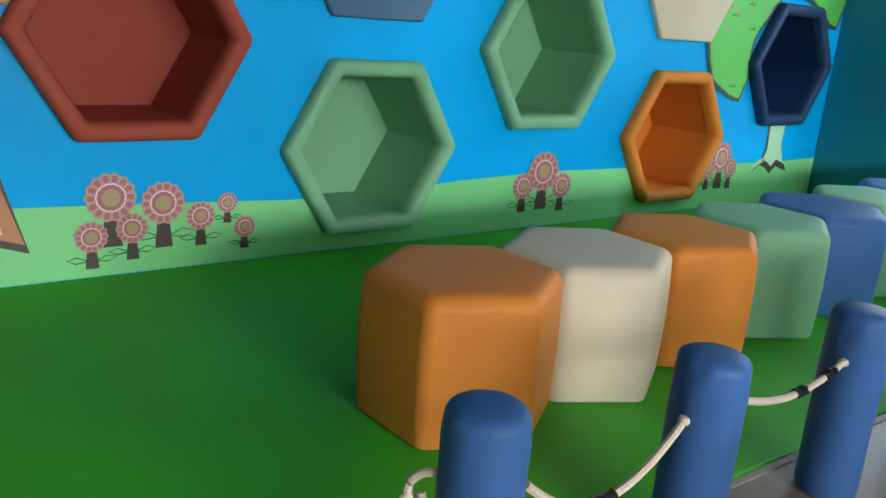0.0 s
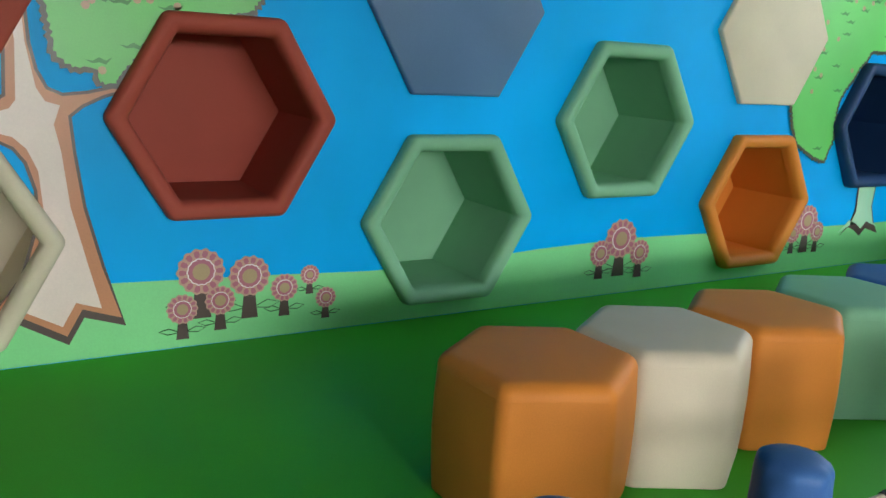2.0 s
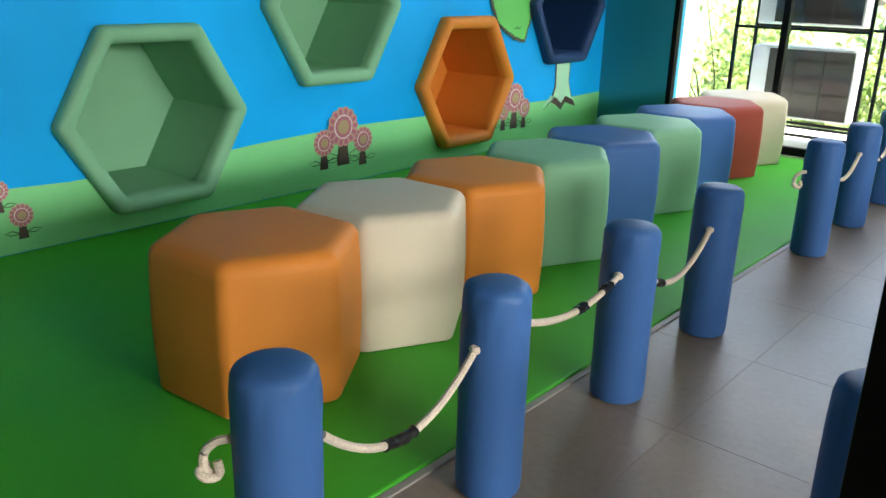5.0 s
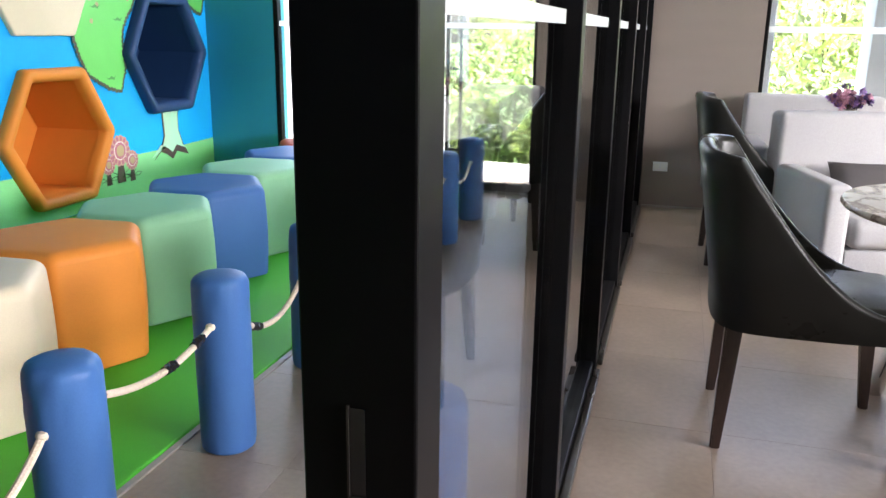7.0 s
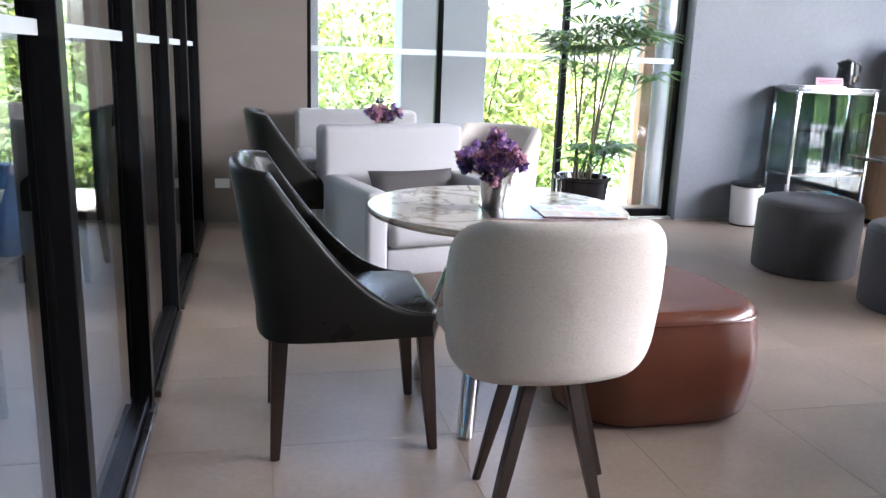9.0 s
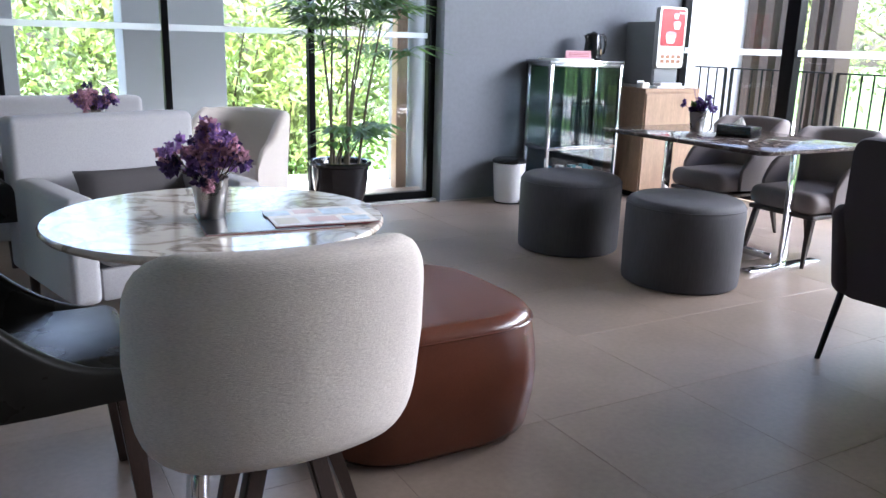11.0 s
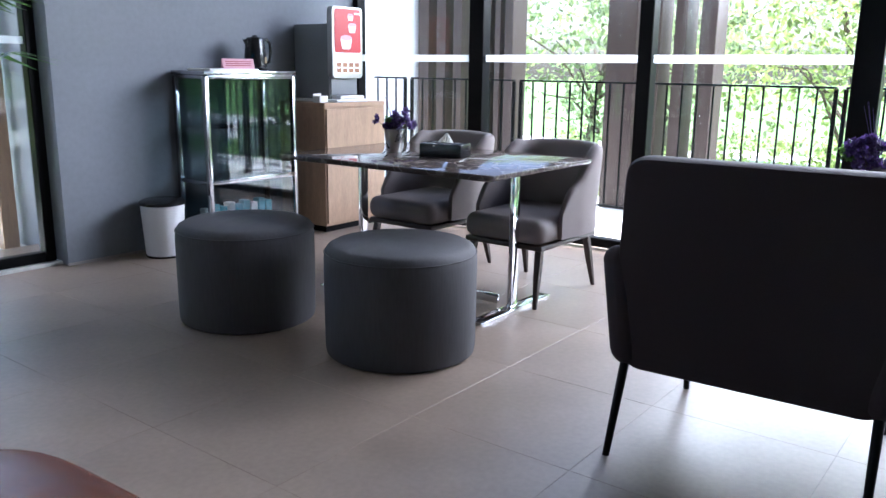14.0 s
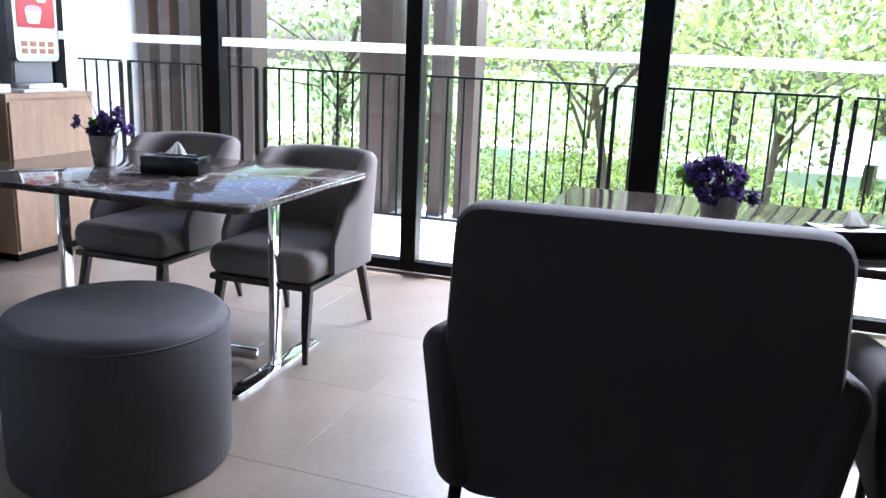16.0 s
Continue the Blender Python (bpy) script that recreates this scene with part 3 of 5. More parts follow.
# also out of view and dark, to cut bounce
structure("wall_east_south", box(EAST, EAST + 0.2, SOUTH, -2.0, 0, 2.72), M["low_bounce_wall"], "unseen wall closing the room, darkened to cut bounce")
structure("wall_east_pier", box(EAST, EAST + 0.2, 5.335, 5.67, 0, TOP), M["white_wall"])
structure("baseboard_brown", box(3.62, 4.345, 5.388, 5.399, 0, 0.012), M["skirting"])
structure("baseboard_grey", box(7.327, EAST - 0.05, 5.323, 5.334, 0, 0.014), M["skirting"])


def window(name, axis, at, stops, z0, z1, band, label, frame_w=0.055, depth=0.07, glass="glass"):
    """A row of tall panes between black mullions. axis x: the panes lie along x at y=at."""
    w = tagged(new(name), label, "window", "", "structure")
    def bx(a0, a1, d0, d1, zz0, zz1, bev=0.006):
        return box(a0, a1, at + d0, at + d1, zz0, zz1, bev) if axis == "x" else box(at + d0, at + d1, a0, a1, zz0, zz1, bev)
    for i, (s, wd) in enumerate(stops):
        part("mullion", bx(s - wd / 2, s + wd / 2, -depth / 2, depth / 2, z0, z1), M["black_metal"], w, smooth=False)
    for (a, aw), (b, bw) in zip(stops, stops[1:]):
        p, q = a + aw / 2, b - bw / 2
        part("bottom_rail", bx(p, q, -depth / 2 + 0.006, depth / 2 - 0.006, z0, z0 + 0.06), M["black_metal"], w, smooth=False)
        part("top_rail", bx(p, q, -depth / 2 + 0.006, depth / 2 - 0.006, z1 - 0.06, z1), M["black_metal"], w, smooth=False)
        g = part("pane", bx(p, q, -0.004, 0.004, z0 + 0.06, z1 - 0.06, 0), M[glass], w, smooth=False)
        g.visible_shadow = False
        if band:
            part("frosted_band", bx(p, q, -0.006, -0.0045, band[0], band[1], 0), M["band"], w, "white frosted safety band", smooth=False)
    return w


window("window_1", "x", NORTH, [(4.36, 0.03), (5.325, 0.045), (6.32, 0.045), (7.29, 0.06)], 0.02, 2.7, (1.255, 1.295), "tall black-framed window facing the garden")
window("window_2", "y", EAST, [(-1.95, 0.1), (-0.76, 0.1), (0.46, 0.1), (1.69, 0.14), (2.914, 0.09), (4.16, 0.12), (5.305, 0.05)], 0.02, 2.7, (1.196, 1.244), "tall black-framed sliding glass doors to the balcony", depth=0.09)
window("window_3", "x", 5.5, [(0.64, 0.04), (1.49, 0.05), (2.88, 0.05)], 0.02, 2.68, (1.255, 1.295), "tall black-framed window behind the play mat")
structure("window_sill_north", box(4.345, 7.335, 5.40, 5.67, -0.01, 0.018), M["paving"])
structure("window_sill_play", box(0.62, 2.9, 5.47, 5.67, -0.01, 0.018), M["paving"])

# black-framed glass partition between play room and lounge
gp = tagged(new("glass_partition"), "black-framed glass partition with a recessed pull handle", "partition", "", "structure")
STILES = [0.04, 1.20, 2.25, 3.30, 4.35, 5.34]
for i, y in enumerate(STILES):
    hw = 0.04 if i == 0 else 0.032
    if i == 0:
        b = box(3.490, 3.607, y - hw, y + hw, 0.0, 2.72, 0.003)
        st = part("stile", b, M["black_metal"], gp, smooth=False)
        part("recess", box(3.540, 3.556, y - hw - 0.002, y - hw - 0.0005, 0.803, 0.897), M["tape"], st, "black recessed pull handle", smooth=False)
        for a, c, d, e in ((3.538, 3.540, 0.801, 0.899), (3.540, 3.556, 0.801, 0.803)):
            part("handle_rim", box(a, c, y - hw - 0.004, y - hw - 0.0003, d, e), M["dark_grey_metal"], st, smooth=False)
        part("edge_strip", box(3.565, 3.600, y + hw + 0.0005, y + hw + 0.022, 0.06, 2.66, 0.002), M["alu"], gp, "satin metal edge strip", smooth=False)
    else:
        part("stile", box(3.500, 3.540, y - hw, y + hw, 0.0, 2.72, 0.003), M["black_metal"], gp, smooth=False)
        part("stile", box(3.546, 3.605, y - hw - 0.02, y + hw - 0.02, 0.0, 2.72, 0.003), M["black_metal"], gp, smooth=False)
for a, b2 in zip(STILES, STILES[1:]):
    part("bottom_rail", box(3.507, 3.595, a + 0.045, b2 - 0.055, 0.0, 0.055, 0.004), M["black_metal"], gp, smooth=False)
    part("track", box(3.597, 3.622, a + 0.045, b2 - 0.055, 0.0, 0.028, 0.004), M["dark_grey_metal"], gp, smooth=False)
    part("top_rail", box(3.51, 3.60, a + 0.045, b2 - 0.055, 2.62, 2.72, 0.004), M["black_metal"], gp, smooth=False)
    g = part("pane", box(3.560, 3.568, a + 0.045, b2 - 0.055, 0.055, 2.62), M["glass_dark"], gp, smooth=False)
    g.visible_shadow = False
    part("frosted_band", box(3.5690, 3.5702, a + 0.06, b2 - 0.055, 1.258, 1.288), M["band"], gp, "white frosted safety band", smooth=False)
structure("wall_over_partition", box(3.49, 3.61, SOUTH, 5.40, 2.72, TOP), M["black_metal"])

# green padded play mat
structure("play_mat", box(0.0, 2.42, SOUTH, 5.46, -0.01, 0.012, 0.008), M["turf"], "green vinyl play mat with a tape edge")
structure("mat_trim", box(2.421, 2.445, SOUTH, 5.4, -0.01, 0.006, 0.002), M["skirting"], "thin grey edge strip of the mat")

# ---- play room: mural painting ----
def flat(name, pts, x, material, parent, label=""):
    b = bmesh.new()
    vs = [b.verts.new((x, y, z)) for y, z in pts]
    for tri in geometry.tessellate_polygon([[Vector((y, z, 0)) for y, z in pts]]):
        if len(set(tri)) == 3 and not b.faces.get([vs[i] for i in tri]):
            b.faces.new([vs[i] for i in tri])
    ob = new(name, bpy.data.meshes.new(name))
    b.to_mesh(ob.data)
    b.free()
    ob.data.materials.append(material)
    ob.parent = parent
    return tagged(ob, label)


mural = thing("mural", "printed cartoon meadow mural with trees and flowers on the wall", "mural")
top = [(SOUTH, 0.33), (-1.8, 0.345), (-0.9, 0.35), (-0.36, 0.34), (0.3, 0.318), (0.85, 0.292), (1.4, 0.30), (1.9, 0.332), (2.6, 0.352), (3.2, 0.342), (4.2, 0.325), (5.0, 0.315), (5.468, 0.325)]


def meadow():
    """Meadow strip in columns, left open where a niche reaches down into it."""
    b = bmesh.new()
    holes = [(y, z) for y, z, c, d in HEX if d and z < 0.8]
    def top_z(y):
        for (ya, za), (yb, zb) in zip(top, top[1:]):
            if ya <= y <= yb:
                return za + (zb - za) * (y - ya) / (yb - ya)
        return 0.33
    def bot(y):
        for cy, cz in holes:
            d = abs(y - cy)
            if d < 0.44:
                low = cz - 0.381 if d < 0.22 else cz - 0.381 + (d - 0.22) * 1.732
                return low
        return 9
    n = 400
    prev = None
    for i in range(n + 1):
        y = SOUTH + (5.468 - SOUTH) * i / n
        cur = (b.verts.new((0.003, y, 0.013)), b.verts.new((0.003, y, min(top_z(y), bot(y)))))
        if prev:
            b.faces.new((prev[0], cur[0], cur[1], prev[1]))
        prev = cur
    return b


part("meadow", meadow(), M["mural_grass"], mural, "pale green painted meadow", False)

# large tree by the opening
OUTER = [(-0.92, 0.10), (-0.74, 0.21), (-0.535, 0.085), (-0.47, 0.20), (-0.305, 0.145), (-0.38, 0.42), (-0.44, 0.676), (-0.468, 0.907), (-0.478, 1.044), (-0.43, 1.084), (-0.349, 1.124), (-0.25, 1.15), (-0.25, 1.19),
         (-0.337, 1.170), (-0.416, 1.150), (-0.506, 1.14), (-0.557, 1.162), (-0.59, 1.231), (-0.61, 1.331), (-0.63, 1.75), (-0.73, 1.75), (-0.71, 1.33), (-0.72, 1.13), (-0.80, 1.07), (-0.95, 1.10), (-0.95, 1.02), (-0.80, 0.97), (-0.699, 0.914), (-0.661, 0.86), (-0.631, 0.751), (-0.63, 0.62), (-0.70, 0.40)]
PALE = [(-0.86, 0.19), (-0.74, 0.275), (-0.555, 0.17), (-0.50, 0.27), (-0.40, 0.235), (-0.45, 0.45), (-0.501, 0.679), (-0.524, 0.907), (-0.545, 1.015), (-0.519, 1.09), (-0.571, 1.105), (-0.601, 1.157), (-0.630, 1.33), (-0.65, 1.75), (-0.70, 1.75), (-0.665, 1.33), (-0.675, 1.108), (-0.70, 1.075), (-0.80, 1.045), (-0.80, 0.995), (-0.694, 0.965), (-0.647, 0.918), (-0.611, 0.83), (-0.601, 0.684), (-0.60, 0.60), (-0.66, 0.38)]
def inset(pts, d):
    """Move each corner inwards by about d."""
    out = []
    n = len(pts)
    for i in range(n):
        p, a, q = Vector(pts[i]), Vector(pts[i - 1]), Vector(pts[(i + 1) % n])
        e1, e2 = (p - a).normalized(), (q - p).normalized()
        n1, n2 = Vector((-e1.y, e1.x)), Vector((-e2.y, e2.x))
        m = n1 + n2
        m = m.normalized() * min(1.8, 1 / max(0.3, m.normalized().dot(n1))) if m.length > 0.05 else n1
        out.append(tuple(p + m * d))
    return out
flat("trunk_outline", OUTER, 0.006, M["trunk_dark"], mural, "dark brown trunk outline")
flat("trunk_edge", inset([(y, z + (0.022 if z < 0.25 else 0)) for y, z in OUTER], 0.013), 0.009, M["trunk_tan"], mural, "tan painted bark edge")
flat("trunk_pale", PALE, 0.012, M["trunk_pale"], mural, "pale painted trunk")


def smooth_loop(pts, step):
    """A closed smooth curve through the points, in even steps."""
    out = []
    n = len(pts)
    for i in range(n):
        a, b, c, d = (Vector(pts[(i + k) % n]) for k in (-1, 0, 1, 2))
        m = max(2, int((c - b).length / step))
        for j in range(m):
            u = j / m
            out.append(0.5 * (2 * b + (c - a) * u + (2 * a - 5 * b + 4 * c - d) * u * u + (3 * b - a - 3 * c + d) * u ** 3))
    return out


def leafy(name, pts, seed, step=0.016, amp=0.013, x=0.0135):
    """A painted crown: dark ragged rim, green inside, small marks."""
    rnd = random.Random(seed)
    n = len(pts)
    line = smooth_loop(pts, step)
    k = len(line)
    rim, fill = [], []
    for i, q in enumerate(line):
        d = line[(i + 2) % k] - line[i - 2]
        nrm = Vector((d.y, -d.x)).normalized()
        wave = 0.016 * noise.noise((i * 0.16, seed, 0))
        w = amp * (rnd.uniform(0.2, 1.0) if i % 2 else rnd.uniform(-0.5, 0.1)) + wave
        rim.append(tuple(q + nrm * w))
        fill.append(tuple(q + nrm * (w * 0.75 - 0.023)))
    flat(name + "_outline", rim, x, M["mural_outline"], mural, "ragged dark crown outline")
    flat(name, fill, x + 0.003, M["mural_leaf"], mural, "green painted tree crown")
    ys, zs = [p[0] for p in pts], [p[1] for p in pts]
    cy, cz = sum(ys) / n, sum(zs) / n
    def inside(y, z):
        hit = False
        for i in range(n):
            (a, b2), (c2, d2) = pts[i - 1], pts[i]
            if (b2 > z) != (d2 > z) and y < (c2 - a) * (z - b2) / (d2 - b2) + a:
                hit = not hit
        return hit
    for i in range(40):
        y, z = cy + (rnd.random() - 0.5) * (max(ys) - min(ys)) * 0.62, cz + (rnd.random() - 0.5) * (max(zs) - min(zs)) * 0.9
        if not (inside(y - 0.06, z) and inside(y + 0.06, z) and inside(y, z - 0.03)):
            continue
        if i % 2:
            b = bmesh.new()
            bmesh.ops.create_circle(b, cap_ends=True, radius=0.017, segments=8, matrix=Matrix.Translation((x + 0.006, y, z)) @ Matrix.Rotation(math.pi / 2, 4, "Y"))
            part("blossom", b, M["petal_core"], mural, "small yellow blossom", False)
        else:
            flat("leaf_mark", [(y - 0.05, z + 0.004), (y - 0.02, z - 0.010), (y + 0.005, z - 0.006), (y + 0.03, z - 0.014), (y + 0.055, z + 0.016), (y + 0.03, z + 0.002), (y + 0.005, z + 0.014), (y - 0.02, z + 0.0)], x + 0.006, M["mural_leaf_mid"], mural)


leafy("crown", [(-0.552, 1.334), (-0.538, 1.289), (-0.511, 1.258), (-0.474, 1.222), (-0.393, 1.22), (-0.392, 1.175), (-0.30, 1.17), (-0.10, 1.40), (0.30, 1.53), (0.30, 1.95), (-0.60, 1.95), (-0.58, 1.6)], 5)
leafy("crown_far", [(3.80, 1.45), (3.861, 1.173), (3.92, 0.99), (4.0, 0.90), (4.096, 0.845), (4.294, 0.784), (4.367, 0.9), (4.373, 1.067), (4.40, 1.233), (4.605, 1.478), (4.692, 1.545), (5.0, 1.5), (5.28, 1.36), (5.42, 1.40), (5.43, 2.1), (3.95, 2.1), (3.75, 1.7)], 9)
FAR = [(4.62, 0.235), (4.72, 0.30), (4.79, 0.275), (4.87, 0.225), (4.93, 0.28), (5.09, 0.235), (5.02, 0.33), (4.97, 0.45), (4.98, 0.62), (4.76, 0.62), (4.77, 0.42), (4.72, 0.32)]
flat("far_trunk_outline", FAR, 0.006, M["trunk_dark"], mural, "dark outline of the small tree")
flat("far_trunk", inset([(y, z + (0.04 if z < 0.31 else 0)) for y, z in FAR], 0.012), 0.009, M["trunk_mint"], mural, "mint green painted trunk")


def flower(y, z, r, stem, leaves=True):
    f = new("painted_flower")
    f.parent = mural
    f["label"] = "pink painted daisy with a brown stem"
    def star(R, n, a, x, m, name):
        flat(name, [(y + R * (1 + a * math.cos(n * t)) * math.cos(t), z + R * (1 + a * math.cos(n * t)) * math.sin(t)) for t in [2 * math.pi * i / (n * 6) for i in range(n * 6)]], x, m, f)
    flat("stem", [(y - r * 0.42, z - r - stem), (y + r * 0.42, z - r - stem), (y + r * 0.24, z - r * 0.5), (y - r * 0.24, z - r * 0.5)], 0.006, M["trunk_dark"], f)
    if leaves:
        for s in (-1, 1):
            b = tube([(0.0065, y + s * r * 0.3, z - r - stem * 0.5), (0.0065, y + s * r * 0.9, z - r - stem * 0.25), (0.0065, y + s * r * 1.5, z - r - stem * 0.4), (0.0065, y + s * r * 1.0, z - r - stem * 0.62), (0.0065, y + s * r * 0.35, z - r - stem * 0.55)], 0.0022, 4)
            part("leaf", b, M["mural_leaf_dark"], f)
    star(r, 14, 0.045, 0.009, M["petal_pale"], "petal_rim")
    for i in range(14):
        t = 2 * math.pi * i / 14
        c, s = math.cos(t), math.sin(t)
        q = lambda u, v: (y + r * (u * c - v * s), z + r * (u * s + v * c))
        flat("petal", [q(0.62, -0.05), q(0.74, -0.12), q(0.90, -0.11), q(0.94, 0), q(0.90, 0.11), q(0.74, 0.12), q(0.62, 0.05)], 0.011, M["petal"], f)
    star(r * 0.60, 14, 0.03, 0.0105, M["white_dot"], "dot_ring")
    star(r * 0.55, 14, 0.03, 0.012, M["petal"], "inner_ring")
    star(r * 0.37, 10, 0.0, 0.0135, M["petal_core"], "centre")


for y, z, r, st in [(0.02, 0.361, 0.105, 0.115), (0.241, 0.322, 0.095, 0.11), (0.409, 0.25, 0.066, 0.075), (0.536, 0.303, 0.047, 0.05), (0.62, 0.181, 0.052, 0.055), (0.104, 0.218, 0.068, 0.075), (-0.066, 0.193, 0.068, 0.075),
                    (2.508, 0.355, 0.118, 0.115), (2.356, 0.274, 0.078, 0.08), (2.668, 0.26, 0.078, 0.08), (4.235, 0.375, 0.11, 0.12), (4.10, 0.29, 0.07, 0.075), (4.36, 0.29, 0.072, 0.08)]:
    flower(y, z, r, st)

# ---- play room: hexagonal niches and panels ----
NAMES = {"v_cream": "cream", "v_red": "brick red", "v_green": "mint green", "v_orange": "orange", "v_navy": "navy blue", "v_slate": "slate blue"}


def hex_loop(R, rc, x, cy=0.0, cz=0.0):
    return [(x, cy + p[0], cz + p[1]) for p in round_poly(hexagon(R), rc, 5)]


def niche(y, z, m):
    t = thing("wall_niche", "%s vinyl padded hexagonal niche set into the mural wall" % NAMES[m], "wall niche", (0, y, z), 0, "hexagonal wall niches")
    prof = [(0.505, 0.003), (0.508, 0.03), (0.504, 0.055), (0.494, 0.072), (0.480, 0.080), (0.455, 0.080), (0.432, 0.074), (0.418, 0.060), (0.410, 0.040), (0.408, 0.0)]
    part("padded_frame", loft([hex_loop(R, 0.045 * (R - 0.33) / 0.17 + 0.004, x) for R, x in prof], False), M[m], t)
    for i in range(6):
        a, b2 = hexagon(0.412, 60 * i)[:2]
        w = bmesh.new()
        p = [(0.02, *a), (0.02, *b2), (-0.51, *b2), (-0.51, *a)]
        o = [(x, yy * 1.055, zz * 1.055) for x, yy, zz in p]
        loft([[Vector(v) for v in p], [Vector(v) for v in o]], True, w)
        part("side_panel", w, M[m], t, smooth=False)
    part("back_panel", loft([hex_loop(0.43, 0.01, -0.512), hex_loop(0.43, 0.01, -0.55)]), M[m], t, smooth=False)
    return t


for y, z, m, deep in HEX:
    if deep:
        niche(y, z, m)
    else:
        single("wall_panel", loft([hex_loop(0.505, 0.02, 0.003), hex_loop(0.505, 0.02, 0.028), hex_loop(0.500, 0.02, 0.036), hex_loop(0.49, 0.02, 0.040)]), M[m], "flat %s hexagonal vinyl panel on the mural wall" % NAMES[m], "wall panel", (0, y, z), 0, "flat hexagonal panels")

# ---- play room: hexagonal poufs ----
def pouf(x, y, m, seed):
    rnd = random.Random(seed)
    R = 0.322
    outline = lambda d: [(p[0], p[1]) for p in round_poly(hexagon(R - d * 1.155, 64.5), max(0.016, 0.050 - d * 0.3), 6)]
    t = thing("hex_pouf", "%s vinyl hexagonal pouf on the green mat" % NAMES.get(m, "blue").replace("slate ", ""), "pouf", (x, y, 0.012), rnd.uniform(-1.5, 1.5), "row of hexagonal poufs")
    part("cover", soft_prism(outline, 0.0, 0.468, 0.046, 6, 0.008, 0.012), M[m], t)
    seam = [Vector((p[0], p[1], 0.422)) for p in outline(0.0012)]
    part("piping", tube(seam + seam[:1], 0.0018, 6), M[m], t)
    return t


ROW = ["v_orange", "v_cream", "v_orange", "v_green", "v_blue", "v_green", "v_blue", "v_red", "v_cream"]
NAMES["v_blue"] = "blue"
for i, m in enumerate(ROW):
    pouf(1.695 - 0.038 * i, 0.655 + 0.566 * i - 0.012 * max(0, i - 3), m, i)

# ---- play room: padded posts and ropes ----
def bollard(x, y, seed):
    rnd = random.Random(seed)
    t = thing("padded_post", "blue vinyl padded post holding a rope", "post", (x, y, 0), rnd.uniform(0, 360), "padded posts with rope")
    prof = [(0.0, 0.0), (0.070, 0.0), (0.080, 0.008), (0.083, 0.03), (0.0828, 0.09), (0.0826, 0.15), (0.0825, 0.2), (0.0828, 0.25), (0.0832, 0.31), (0.0835, 0.38), (0.083, 0.42), (0.0835, 0.445), (0.083, 0.465), (0.0825, 0.485), (0.082, 0.503), (0.081, 0.519), (0.079, 0.531), (0.074, 0.541), (0.065, 0.547), (0.05, 0.551), (0.03, 0.554), (0.0, 0.555)]
    b = lathe(prof, 56)
    for v in b.verts:
        a = math.atan2(v.co.y, v.co.x)
        if v.co.xy.length > 0.03 and v.co.z <= 0.43:
            k = 1 + 0.010 * noise.noise((a * 1.4, v.co.z * 7, seed)) + 0.006 * noise.noise((a * 3.2, v.co.z * 14, seed + 2))
            v.co.x *= k
            v.co.y *= k
        if v.co.z > 0.43 and v.co.xy.length > 0.03:
            k = 1 + 0.045 * noise.noise((a * 2.2, v.co.z * 16, seed)) + 0.028 * noise.noise((a * 6, v.co.z * 30, seed + 4))
            v.co.x *= k
            v.co.y *= k
    part("cover", b, M["v_blue"], t)
    return t


POSTS = [(2.55, 0.067), (2.585, 0.675), (2.577, 1.326), (2.562, 1.976), (2.537, 3.22), (2.53, 3.89), (2.525, 4.56), (3.385, 0.76)]
for i, (x, y) in enumerate(POSTS):
    bollard(x, y, i)


def rope(a, b2, sag, z0, z1, tapes):
    t = thing("barrier_rope", "off-white braided rope with black tape between padded posts", "rope", (0, 0, 0), 0, "barrier ropes")
    a, b2 = Vector((*a, 0)), Vector((*b2, 0))
    d = (b2 - a).normalized()
    p0, p1 = a + d * 0.062 + Vector((0.050, 0, z0)), b2 - d * 0.082 + Vector((0.012, 0, z1))
    at = lambda u: p0.lerp(p1, u) - Vector((0, 0, sag * 4 * u * (1 - u)))
    part("cord", tube([at(i / 24) for i in range(25)], 0.0095, 8), M["rope"], t)
    part("knot", lathe([(0, -0.012), (0.012, -0.008), (0.015, 0), (0.012, 0.008), (0, 0.012)], 10), M["rope"], t).location = p1
    for u0, u1 in tapes:
        b = tube([at(u0 + (u1 - u0) * i / 14) for i in range(15)], 0.0128, 10)
        for v in b.verts:
            v.co += Vector((noise.noise(v.co * 95), noise.noise(v.co * 95 + Vector((7, 0, 0))), noise.noise(v.co * 95 + Vector((0, 9, 0))))) * 0.0042
        part("tape", b, M["tape"], t, "shiny black tape wrap")
    return t


rope(POSTS[0], POSTS[1], 0.115, 0.395, 0.408, [(0.36, 0.56)])
rope(POSTS[1], POSTS[2], 0.04, 0.442, 0.415, [(0.50, 0.60), (0.80, 0.90)])
rope(POSTS[2], POSTS[3], 0.075, 0.375, 0.41, [(0.06, 0.18)])
rope(POSTS[4], POSTS[5], 0.06, 0.375, 0.40, [])
rope(POSTS[5], POSTS[6], 0.06, 0.375, 0.40, [(0.3, 0.4)])
def bowed(pts, n=6):
    """An open smooth curve through the points."""
    q = [Vector(p) for p in [pts[0]] + pts + [pts[-1]]]
    res = []
    for a, b, c, d in zip(q, q[1:], q[2:], q[3:]):
        for k in range(n):
            u = k / n
            res.append(0.5 * (2 * b + (c - a) * u + (2 * a - 5 * b + 4 * c - d) * u * u + (3 * b - a - 3 * c + d) * u ** 3))
    return res + [q[-1]]


